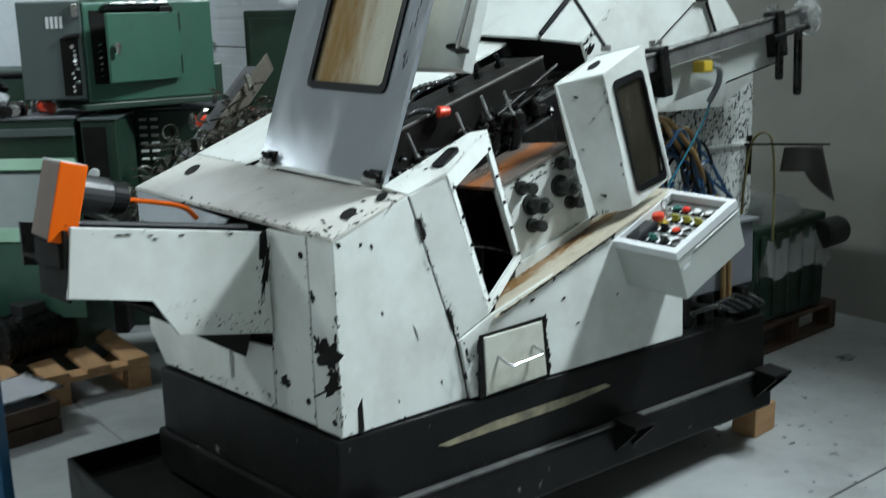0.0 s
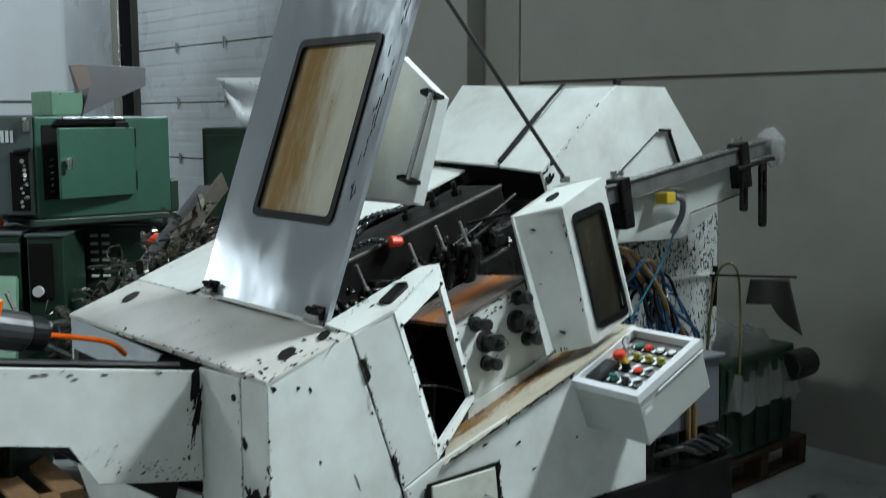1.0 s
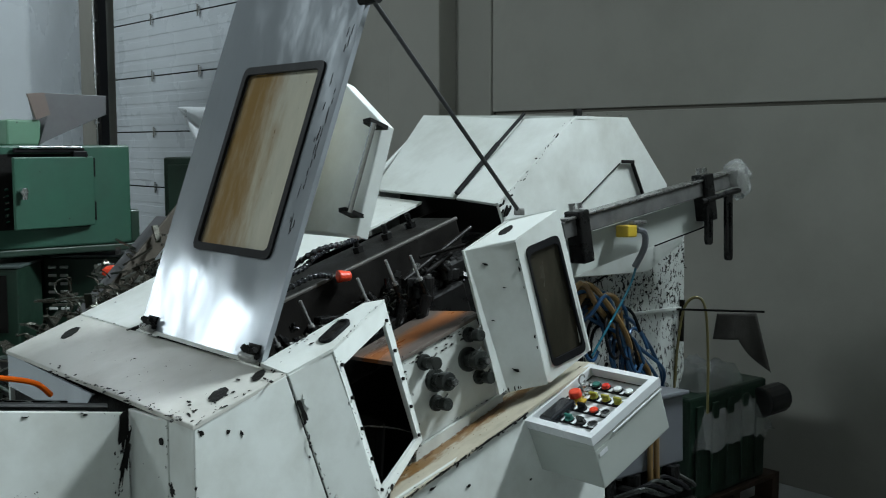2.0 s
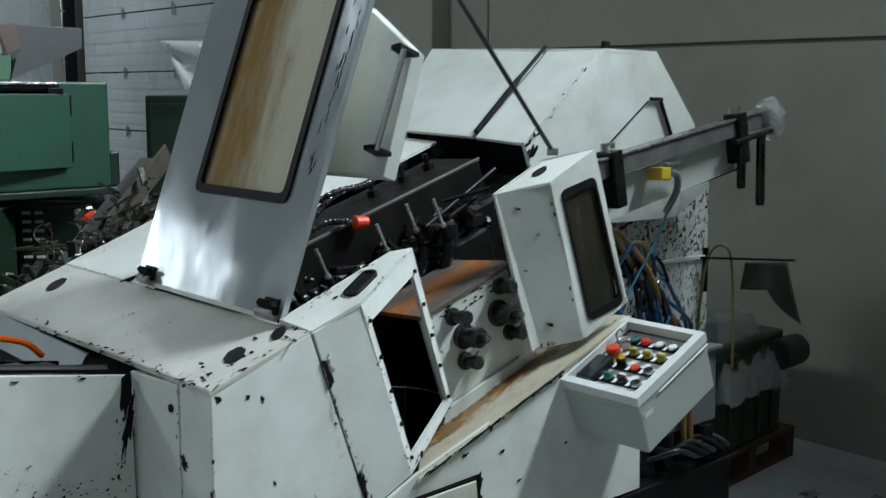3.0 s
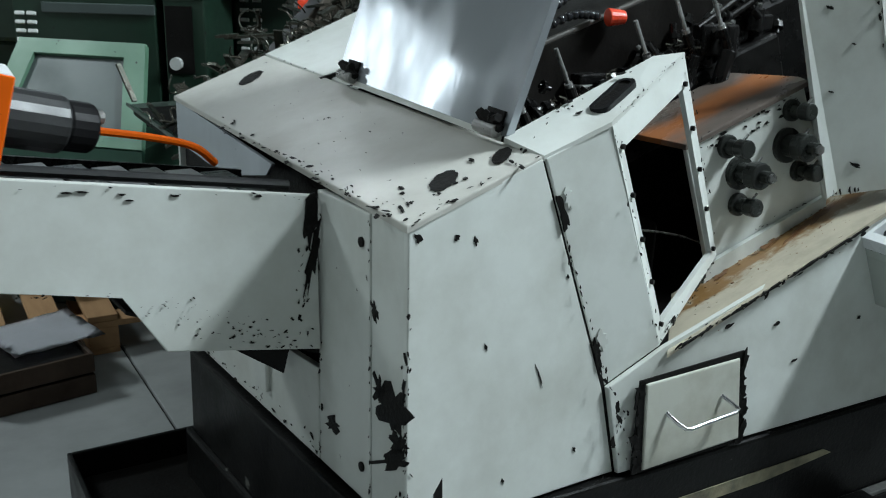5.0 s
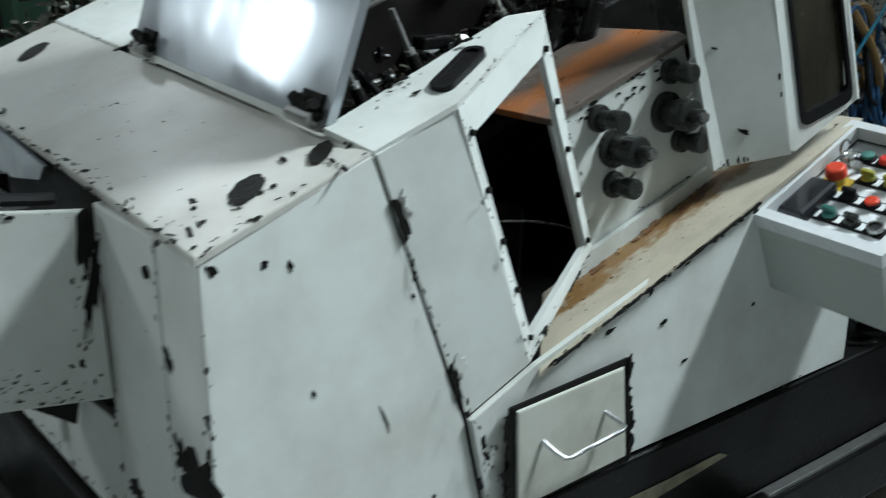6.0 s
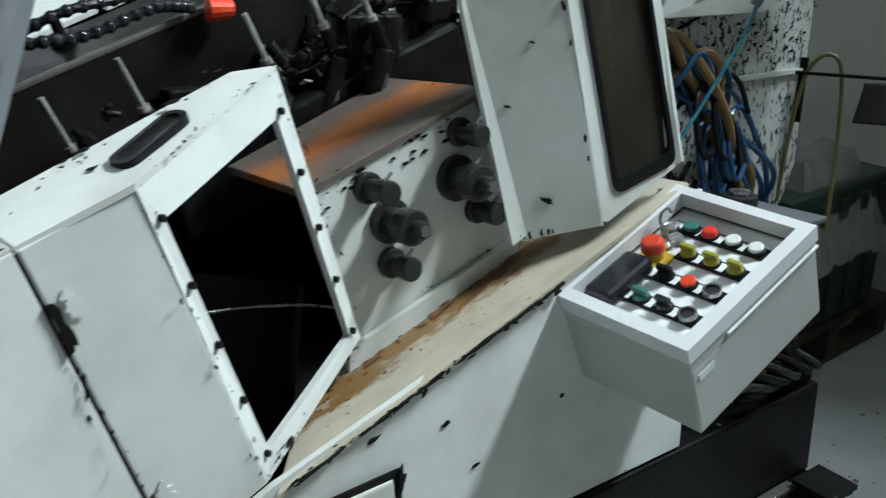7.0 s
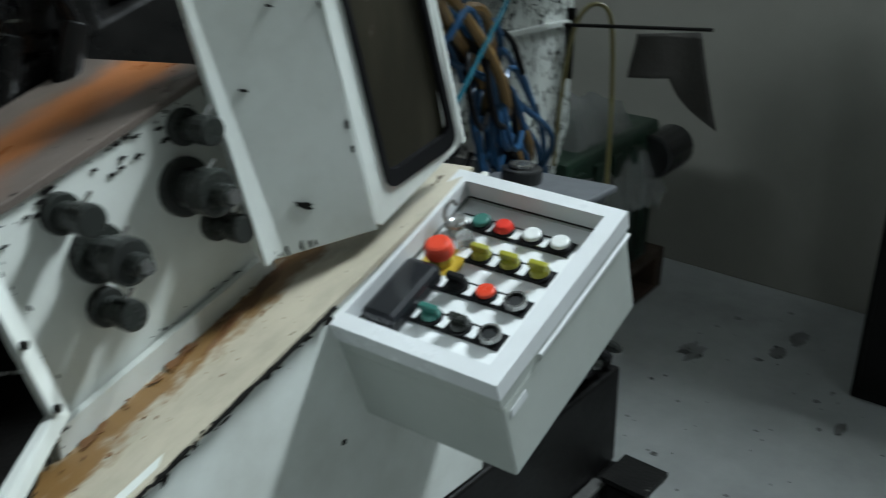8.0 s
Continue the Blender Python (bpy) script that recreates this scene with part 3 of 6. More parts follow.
def left_end():
    """End face towards the chip arm: two narrow doors and a low kick plate."""
    for name, v0, v1, z0, z1 in (("end_panel", 0.003, 0.134, 0.54, 1.128), ("end_panel", 0.140, 0.364, 0.545, 1.126)):
        bm = plate([(0, v0, z0), (0, v1, z0), (0, v1, z1), (0, v0, z1)], 0.02, back=(1, 0, 0), bevel=0.004)
        panel = part(name, bm, WHITE, lathe)
        for z in (z0 + 0.07, z1 - 0.06) if v0 > 0.1 else (z0 + 0.04,):
            part("screw", rod((-0.004, v0 + 0.03, z), (0.002, v0 + 0.03, z), 0.010, 10), GRIME_SHADE, panel)
    kick = [(0, 0.37, 0.545), (0, 1.15, 0.545), (0, 1.26, 0.66), (0, 1.26, 0.705), (0, 0.60, 0.735), (0, 0.37, 0.75)]
    part("kick_panel", plate(kick, 0.015, back=(1, 0, 0), bevel=0.003), WHITE, lathe)
    part("kick_rib", box((-0.012, 0.63, 0.60), (0.0, 0.66, 0.745), 0.003), WHITE, lathe)
    # black sheet paints the shade behind the end doors and kick plate
    part("inner_wall", plate([(0.06, 0.0, 0.54), (0.06, 1.36, 0.54), (0.06, 1.36, 1.16), (0.06, 0.02, 1.10)], 0.02, back=(1, 0, 0)), GRIME_SHADE, lathe)
    for k, (v, z, l, w) in enumerate(((0.045, 0.78, 0.11, 0.075), (0.10, 0.80, 0.05, 0.05), (0.05, 0.68, 0.13, 0.03), (0.03, 0.72, 0.06, 0.04), (0.30, 0.65, 0.07, 0.03), (0.12, 0.95, 0.02, 0.035))):
        part("paint_flake", blotch((0, v, z), (-1, 0, 0), (0, 1, -0.45), l, w, k, rough=0.55), GRIME_SHADE, lathe)
    # skirt takes the lid's grey, so its shade is in the colour
    skirt = [(0.012, 0.62, 1.132), (0.045, 1.378, 1.180), (0.045, 1.378, 1.065), (0.036, 1.10, 1.050), (0.022, 0.85, 1.065), (0.014, 0.66, 1.10)]
    part("deck_skirt", plate(skirt, 0.008, back=(1, 0, 0)), LID, lathe, "sheet skirt with its shade put in as blue-grey")
    part("far_end_panel", plate([(0.045, 1.38, 0.72), (0.75, 1.44, 0.72), (0.75, 1.48, 1.45), (0.05, 1.384, 1.18)], 0.012, back=(0, -1, 0)), WHITE, lathe)
    part("rear_panel", plate([(0.75, 1.30, 0.54), (2.6, 1.30, 0.54), (2.6, 1.30, 1.6), (0.75, 1.30, 1.5)], 0.012, back=(0, -1, 0)), WHITE, lathe)


def deck():
    top = [(-0.004, -0.003, 1.133), (0.286, 0.016, 1.228), (0.322, 1.415, 1.290), (0.042, 1.385, 1.190)]
    sheet = part("deck", plate(top, 0.012, back=(0, 0, -1), bevel=0.003, flat=False), DECK, lathe, "greasy off-white sloping deck")
    n = normal_of(top)
    n = n if n.z > 0 else -n

    def on(u, v):
        p = Vector(top[0])
        return (u, v, p.z - (n.x * (u - p.x) + n.y * (v - p.y)) / n.z)
    for k, (u, v, l, w) in enumerate(((0.128, 0.098, 0.085, 0.05), (0.245, 0.085, 0.07, 0.035), (0.212, 1.241, 0.11, 0.055))):
        part("oval_plug", blotch(on(u, v), n, (1, 0.9, 0.2), l, w, 40 + k, thick=0.0012, rough=0.07, points=28), GRIME_SHADE, sheet)
    rng = random.Random(5)
    for k in range(22):
        edge = rng.random()
        u, v = (rng.uniform(0.0, 0.06), rng.uniform(0.02, 1.0)) if edge < 0.6 else (rng.uniform(0.02, 0.27), rng.uniform(0.0, 0.16))
        part("paint_flake", blotch(on(u, v), n, (0.3, 1, 0), rng.uniform(0.008, 0.022), rng.uniform(0.004, 0.009), 60 + k, rough=0.5, points=12), GRIME_SHADE, sheet)
    upper = [(0.328, 0.86, 1.262), (0.78, 0.86, 1.42), (0.80, 1.47, 1.47), (0.328, 1.418, 1.292)]
    part("rear_deck", plate(upper, 0.012, back=(0, 0, -1), bevel=0.003), WHITE, lathe)


def front_panels():
    p1 = [(0.0, 0.0, 0.540), (0.512, 0.025, 0.540), (0.466, 0.023, 0.735), (0.287, 0.015, 1.223), (0.0, 0.0, 1.128)]
    front = part("front_panel", plate(p1, 0.014, back=(0, 1, 0), bevel=0.003), WHITE_CLEAN, lathe)
    for k, (u, z, l, w) in enumerate(((0.30, 0.80, 0.075, 0.006), (0.14, 1.09, 0.03, 0.012), (0.10, 1.10, 0.02, 0.02), (0.17, 0.885, 0.022, 0.008), (0.36, 0.99, 0.012, 0.01), (0.22, 0.60, 0.02, 0.008), (0.40, 0.62, 0.018, 0.01), (0.02, 1.11, 0.03, 0.02))):
        part("paint_flake", blotch(on_sheet(p1, u, z), (0, -1, 0), (0.4, 0, -1), l * 0.6, w * 0.6, 100 + k, thick=0.0015, rough=0.5, points=12), GRIME_SHADE, front)
    p2 = [(0.292, 0.015, 1.223), (0.471, 0.023, 0.738), (0.619, 0.026, 0.803), (0.437, 0.007, 1.279)]
    guard = part("guard_door", plate(p2, 0.014, back=(0, 1, 0), bevel=0.003), WHITE_CLEAN, lathe, "white guard door with an open window frame")
    part("seam", plate([(0.284, 0.018, 1.221), (0.296, 0.018, 1.223), (0.478, 0.026, 0.735), (0.520, 0.028, 0.54), (0.506, 0.028, 0.54), (0.461, 0.026, 0.735)], 0.02, back=(0, 1, 0)), GRIME_SHADE, guard)
    for z, du in ((1.115, 0.338), (0.815, 0.446)):
        hinge = part("hinge", blotch(on_sheet(p2, du, z), (0, -1, 0), (0.34, 0, -0.95), 0.075, 0.015, int(z * 1000), thick=0.005, rough=0.4), GRIME_SHADE, guard, "greasy black hinge")
        part("filler", blotch(on_sheet(p2, du + 0.012, z + 0.028), (0, -1, 0), (0.3, 0, -1), 0.04, 0.022, int(z * 900), thick=0.003, rough=0.4), WHITE, hinge)
    outer = [(0.437, 0.007, 1.280), (0.620, 0.027, 0.803), (0.858, 0.117, 0.942), (0.708, 0.112, 1.392)]
    inner = [(0.478, 0.016, 1.229), (0.632, 0.040, 0.846), (0.828, 0.105, 0.956), (0.702, 0.103, 1.320)]
    part("window_frame", ring(outer, inner, 0.012, back=(-0.35, 1, 0), flat=False), WHITE_CLEAN, guard)
    for t in (0.03, 0.27, 0.5, 0.73, 0.97):
        for a, b, c, d in ((outer[0], outer[1], inner[0], inner[1]), (outer[3], outer[2], inner[3], inner[2])):
            p = (Vector(a) * 0.3 + Vector(c) * 0.7) * (1 - t) + (Vector(b) * 0.3 + Vector(d) * 0.7) * t
            part("screw", rod(p + Vector((0.003, -0.006, 0)), p + Vector((-0.002, 0.004, 0)), 0.0055, 8), GRIME_SHADE, guard)
    roof = [(0.290, 0.015, 1.228), (0.437, 0.006, 1.283), (0.708, 0.111, 1.394), (0.655, 0.145, 1.385), (0.274, 0.122, 1.247)]
    top = part("guard_top", plate(roof, 0.010, back=(0, 0, -1), flat=False), WHITE, guard)
    n = normal_of(roof[:3])
    n = n if n.z > 0 else -n
    c = (Vector(roof[1]) + Vector(roof[2])) * 0.5 * 0.45 + (Vector(roof[0]) * 0.5 + Vector(roof[4]) * 0.5) * 0.30 + Vector(roof[3]) * 0.25
    along = Vector((0.80, 0.26, 0.36)).normalized()
    side = n.cross(along)
    c = c.lerp((Vector(roof[1]) + Vector(roof[2])) / 2, 0.12) - along * 0.022
    slot = rounded([c - along * 0.064 - side * 0.021, c + along * 0.064 - side * 0.021, c + along * 0.064 + side * 0.021, c - along * 0.064 + side * 0.021], 0.020, 5)
    hole = rounded([c - along * 0.055 - side * 0.013, c + along * 0.055 - side * 0.013, c + along * 0.055 + side * 0.013, c - along * 0.055 + side * 0.013], 0.0125, 5)
    lift = n * 0.012
    part("grip_rim", ring([p + lift for p in slot], [p + lift for p in hole], 0.012, back=-n), RUBBER, guard, "black recessed grip")
    # recess is a flat plate, its inner shade painted black
    part("grip_recess", plate([p + n * 0.0085 for p in hole], 0.004, back=-n), GRIME_SHADE, guard)
    for k, (u, v, l) in enumerate(((0.33, 0.10, 0.05), (0.40, 0.06, 0.022), (0.47, 0.07, 0.03), (0.36, 0.05, 0.02), (0.30, 0.07, 0.05))):
        p = Vector(roof[0])
        z = p.z - (n.x * (u - p.x) + n.y * (v - p.y)) / n.z
        part("paint_flake", blotch((u, v, z), n, (1, 0.4, 0.3), l, l * 0.5, 130 + k, thick=0.004, rough=0.4, points=14), GRIME_SHADE, guard)
    # lower apron below the sill
    p3 = [(0.516, 0.012, 0.540), (1.612, 0.004, 0.540), (1.612, 0.004, 1.10), (1.30, 0.006, 1.016), (0.622, 0.011, 0.803), (0.474, 0.012, 0.740)]
    apron = part("apron_panel", plate(p3, 0.012, back=(0, 1, 0), bevel=0.003), WHITE_CLEAN, lathe)
    for k, (u, z, l, w) in enumerate(((1.23, 0.77, 0.012, 0.012), (0.95, 0.80, 0.02, 0.012), (1.02, 0.70, 0.02, 0.008), (0.80, 0.82, 0.03, 0.01))):
        part("paint_flake", blotch(on_sheet(p3, u, z), (0, -1, 0), (1, 0, 0.3), l * 0.7, w * 0.6, 150 + k, thick=0.003, rough=0.5, points=12), GRIME_SHADE, apron)
    hatch = part("hatch", plate(inset([(0.562, -0.006, 0.535), (0.856, -0.006, 0.545), (0.836, -0.006, 0.750), (0.556, -0.006, 0.742)], 0.006), 0.010, back=(0, 1, 0), bevel=0.004), HATCH, apron, "small yellowed white hatch with grimy edges")
    part("hatch_gap", plate([(0.540, -0.001, 0.536), (0.868, -0.001, 0.541), (0.846, -0.001, 0.758), (0.548, -0.001, 0.745)], 0.004, back=(0, 1, 0)), GRIME_SHADE, apron)
    part("handle", tube([(0.622, -0.006, 0.662), (0.634, -0.030, 0.644), (0.646, -0.042, 0.634), (0.660, -0.044, 0.632), (0.790, -0.044, 0.642), (0.800, -0.042, 0.645), (0.792, -0.028, 0.656), (0.782, -0.006, 0.668)], 0.0046, 10, smooth_path=False), CHROME, hatch, "bright bent-wire handle")
    rng = random.Random(8)
    for k in range(40):
        t = rng.random()
        u, z = (0.545 + rng.uniform(-0.012, 0.012), 0.54 + 0.2 * t) if k % 3 == 0 else (0.858 - 0.018 * t + rng.uniform(-0.012, 0.012), 0.545 + 0.2 * t)
        part("grime_fleck", blotch((u, -0.002, z), (0, -1, 0), (0.1, 0, 1), rng.uniform(0.012, 0.04), rng.uniform(0.008, 0.02), 200 + k, thick=0.003, rough=0.5, points=10), GRIME_SHADE, apron)
    sill = [(0.614, 0.002, 0.802), (1.30, -0.001, 1.026), (1.56, 0.0, 1.115), (1.56, 0.185, 1.122), (1.25, 0.185, 1.004), (0.80, 0.185, 0.835)]
    part("sill", plate(sill, 0.010, back=(0, 0, -1), bevel=0.002), SILL, lathe, "sloping sill stained brown with oil")
    for k, (u, v, l, w) in enumerate(((1.07, 0.128, 0.30, 0.014), (1.19, 0.134, 0.18, 0.018), (0.90, 0.100, 0.16, 0.005))):
        part("oil_streak", blotch((u, v, 0.780 + (u - 0.632) * 0.365 + 0.001), (-0.34, 0, 1), (1, 0.16, 0.36), l, w, 340 + k, thick=0.0015, rough=0.6, points=44), STREAK, lathe)
    edge_wear(lathe, (0.86, 0.140, 0.868), (1.24, 0.142, 1.006), (-0.34, 0, 0.94), 60, 61, (0.004, 0.020), 0.004, STREAK, 0.002, "oil_line")
    edge_wear(lathe, (0.68, 0.06, 0.806), (1.22, 0.09, 1.000), (-0.34, 0, 0.94), 150, 62, (0.001, 0.007), 0.034, STREAK, 0.002, "oil_spots")
    lip = [(0.86, 0.150, 0.862), (1.25, 0.150, 1.003), (1.25, 0.150, 1.036), (0.86, 0.150, 0.908)]
    part("sill_lip", plate(lip, 0.012, back=(0, 1, 0)), WHITE_CLEAN, lathe)
    for k in range(26):
        t = rng.random()
        u = 0.65 + 0.56 * t
        part("grime_fleck", blotch((u, -0.001, 0.797 + (u - 0.632) * 0.340), (0, -1, 0.2), (1, 0, 0.36), rng.uniform(0.015, 0.05), rng.uniform(0.002, 0.006), 300 + k, thick=0.006, rough=0.5, points=10), GRIME_SHADE, lathe)


def knob_panel():
    face = [(0.785, 0.165, 1.186), (0.885, 0.165, 0.90), (1.27, 0.165, 1.022), (1.14, 0.165, 1.308)]
    panel = part("knob_panel", plate(face, 0.012, back=(0, 1, 0), bevel=0.002), WHITE, lathe)
    table = [(0.780, 0.158, 1.190), (1.15, 0.158, 1.314), (1.165, 0.20, 1.318), (1.14, 0.405, 1.309), (0.780, 0.385, 1.190)]
    part("table", plate(table, 0.012, back=(0, 0, -1), bevel=0.002), RUST, lathe, "table top with orange rust")
    for u, z, r, long in ((0.906, 1.177, 0.024, 0.074), (0.952, 1.114, 0.035, 0.078), (0.956, 1.040, 0.024, 0.068), (1.104, 1.247, 0.023, 0.068), (1.099, 1.166, 0.037, 0.076), (1.150, 1.102, 0.023, 0.068)):
        p, d = Vector((u, 0.165, z)), Vector((-0.06, -1, 0.05)).normalized()
        knob = part("knob", rod(p, p + d * 0.014, r * 1.12, 22, bevel=0.003), KNOB, lathe, "grimy grey-green turned knob")
        part("stem", rod(p + d * 0.014, p + d * long * 0.6, r * 0.72, 18, bevel=0.002), KNOB, knob)
        part("collar", rod(p + d * long * 0.55, p + d * long, r * 0.88, 18, bevel=0.004), KNOB, knob)
        if r > 0.025:
            part("tip", rod(p + d * long, p + d * (long + 0.026), r * 0.42, 14, bevel=0.003), KNOB, knob)
            part("nut", rod(p + d * (long + 0.026), p + d * (long + 0.034), r * 0.30, 6), STEEL, knob)
        part("pin", rod(p + d * long * 0.75 + Vector((0, 0, r * 0.8)), p + d * long * 0.75 + Vector((0.012, 0, r * 0.8 + 0.012)), 0.003, 8), STEEL, knob)
    rng = random.Random(3)
    for k in range(26):
        t = rng.random()
        u = 0.80 + 0.32 * t
        part("paint_flake", blotch((u, 0.165, 1.145 + 0.348 * (u - 0.68) - rng.uniform(0.01, 0.05)), (0, -1, 0), (1, 0, 0.3), rng.uniform(0.005, 0.016), rng.uniform(0.003, 0.006), 400 + k, thick=0.003, rough=0.5, points=10), GRIME_SHADE, panel)


def lid():
    """Raised access lid: a flat sheet with a rubber-framed window, held by a strut."""
    o, x, y = Vector((0.276, 0.119, 1.248)), Vector((0.031, 0.998, 0.053)), Vector((0.310, -0.060, 0.949))
    n = x.cross(y)

    def p(s, h, d=0.0):
        return o + x * s + y * h + n * d
    win = rounded([p(0.118, 0.298), p(0.556, 0.298), p(0.556, 0.880), p(0.118, 0.880)], 0.02)
    sheet = [p(0, 0.0), p(0.765, 0.0), p(0.785, 1.16), p(-0.005, 1.16)]
    corners = []
    for i, c in enumerate(sheet):
        for k in range(5):
            corners.append(c + (sheet[i - 1] - c).normalized() * 0.004 * (4 - k) / 4 + (sheet[(i + 1) % 4] - c).normalized() * 0.004 * k / 4)
    plate_ob = part("lid", ring(corners, win, 0.016, back=n), LID, lathe, "raised grey metal lid with a yellowed window")
    gasket = rounded([p(0.104, 0.284, -0.008), p(0.569, 0.284, -0.008), p(0.569, 0.895, -0.008), p(0.104, 0.895, -0.008)], 0.03)
    glass = rounded([p(0.128, 0.308, -0.008), p(0.546, 0.308, -0.008), p(0.546, 0.870, -0.008), p(0.128, 0.870, -0.008)], 0.02)
    part("gasket", ring(gasket, glass, 0.010, back=n), RUBBER, plate_ob, "black rubber window seal")
    part("pane", plate([q + n * 0.008 for q in win], 0.005, back=n), PANE, plate_ob, "brown-stained plastic pane")
    for s in (0.05, 0.69):
        hinge = part("hinge", rod(p(s - 0.035, 0.004, -0.014), p(s + 0.035, 0.004, -0.014), 0.013, 12), STEEL, plate_ob)
        part("hinge_leaf", plate([p(s - 0.03, 0.0, -0.006), p(s + 0.03, 0.0, -0.006), p(s + 0.03, 0.045, -0.006), p(s - 0.03, 0.045, -0.006)], 0.005, back=n), GRIME_SHADE, hinge)
        for k in range(5):
            rng = random.Random(700 + k + int(s * 100))
            part("grease", rod(p(s + rng.uniform(-0.04, 0.04), 0.01, -0.01), p(s + rng.uniform(-0.04, 0.04), 0.03, -0.022), 0.009, 6), GRIME_SHADE, hinge)
    part("hinge_rail", plate([p(0.02, -0.012, -0.004), p(0.74, -0.012, -0.004), p(0.74, 0.0, -0.004), p(0.02, 0.0, -0.004)], 0.01, back=n), WHITE, plate_ob)
    for k in range(30):
        rng = random.Random(40 + k)
        h = rng.uniform(0.35, 1.0)
        part("scratch", blotch(p(rng.uniform(0.02, 0.06), h, 0), -n, y, rng.uniform(0.012, 0.04), rng.uniform(0.002, 0.005), 500 + k, thick=0.001, rough=0.5, points=10), GRIME_SHADE, plate_ob)
    top = p(-0.03, 1.075, 0.0)
    foot = Vector((1.317, 0.128, 1.650))
    strut = part("strut", rod(top, foot, 0.0072, 12), MOTOR, lathe, "thin steel lid strut")
    part("strut_pivot", rod(top - x * 0.03, top + x * 0.05, 0.016, 12), GRIME_SHADE, strut)
    part("strut_shoe", box(foot - Vector((0.014, 0.014, 0.012)), foot + Vector((0.014, 0.014, 0.012)), 0.004), STEEL, strut)
    # front leaf of the same lid, folded up behind the sheet
    leaf = [Vector(c) for c in ((0.690, 0.275, 2.062), (0.655, 0.045, 1.915), (0.591, 0.092, 1.590), (0.603, 0.80, 1.620), (0.705, 0.80, 2.10))]
    face = part("front_leaf", plate(leaf, 0.045, back=(0.95, 0, -0.31), bevel=0.004), WHITE_CLEAN, lathe, "white folded front leaf with a bar handle")
    a, b, off = Vector((0.658, 0.020, 1.895)), Vector((0.602, 0.070, 1.640)), Vector((-0.95, 0, 0.31)) * 0.055
    handle = part("handle", rod(a + off, b + off, 0.009, 12), CHROME, face, "steel bar handle")
    for q in (a, b):
        part("bracket", plate([q, q + Vector((0.0, 0.06, 0)), q + Vector((0.0, 0.045, 0)) + off * 1.1, q + off * 1.25], 0.012, back=(0, 0, 1)), GRIME_SHADE, handle)


def window_cover():
    """Tilted box cover with a window, standing on the sill."""
    tl, tf, tb = Vector((1.064, 0.146, 1.527)), Vector((1.222, 0.058, 1.560)), Vector((1.421, 0.046, 1.657))
    bl, bf, br = Vector((1.172, 0.096, 1.046)), Vector((1.338, 0.023, 1.070)), Vector((1.540, 0.006, 1.166))
    back_t, back_b = tl + (tb - tf), bl + (br - bf)
    side = part("window_cover", plate([tl, bl, bf, tf], 0.010, back=(0.5, 1, 0), bevel=0.003), WHITE_CLEAN, lathe, "white box cover with a dark window")
    win_out = rounded([(1.262, 0.052, 1.530), (1.362, 0.022, 1.122), (1.520, 0.013, 1.166), (1.412, 0.042, 1.573)], 0.025)
    frame = [tf, bf, br, tb]
    corners = []
    for i, c in enumerate(frame):
        for k in range(5):
            corners.append(c + (frame[i - 1] - c).normalized() * 0.01 * (4 - k) / 4 + (frame[(i + 1) % 4] - c).normalized() * 0.01 * k / 4)
    n = normal_of(frame)
    n = n if n.y < 0 else -n
    part("window_side", ring(corners, [q - n * (q - tf).dot(n) for q in win_out], 0.012, back=-n), WHITE_CLEAN, side)
    flat = [q - n * (q - tf).dot(n) for q in win_out]
    c = sum(flat, Vector()) / len(flat)
    part("gasket", ring([q + n * 0.004 for q in flat], [c + (q - c) * 0.88 + n * 0.004 for q in flat], 0.014, back=-n), RUBBER, side, "black rubber window seal")
    part("pane", plate([c + (q - c) * 0.90 - n * 0.006 for q in flat], 0.004, back=-n), DARK_PANE, side, "dark oily pane")
    part("cover_top", plate([tl, tf, tb, back_t], 0.010, back=(0, 0, -1), bevel=0.003), WHITE, side)
    part("cover_back", plate([back_t, back_b, bl, tl], 0.008, back=(0, -1, 0)), WHITE_CLEAN, side)
    part("cover_far_side", plate([tb, br, back_b, back_t], 0.008, back=(-1, 0, 0)), WHITE_CLEAN, side)
    top_n = normal_of([tl, tf, tb])
    top_n = top_n if top_n.z > 0 else -top_n
    part("oval_plug", blotch((tl + tf + tb + back_t) / 4 + (tl - tf) * 0.1, top_n, tb - tf, 0.068, 0.024, 12, thick=0.0015, rough=0.10), GRIME_SHADE, side)
    rng = random.Random(21)
    for k in range(24):
        t = rng.random()
        q = tf.lerp(bf, t) if k % 2 else bl.lerp(bf, t)
        part("paint_flake", blotch(q + Vector((-0.012 * rng.random(), 0.006, 0.008)), (-0.5, -1, 0), (0.2, 0, -1), rng.uniform(0.005, 0.016), rng.uniform(0.002, 0.005), 600 + k, thick=0.004, rough=0.5, points=10), GRIME_SHADE, side)
    for k, (s, t, l) in enumerate(((0.35, 0.12, 0.02), (0.45, 0.86, 0.03), (0.6, 0.3, 0.012), (0.25, 0.5, 0.012))):
        q = (tl.lerp(tf, s)).lerp(bl.lerp(bf, s), t)
        part("paint_flake", blotch(q, (-0.5, -1, 0), (1, -0.5, -0.3), l, l * 0.3, 650 + k, thick=0.003, rough=0.4, points=10), GRIME_SHADE, side)


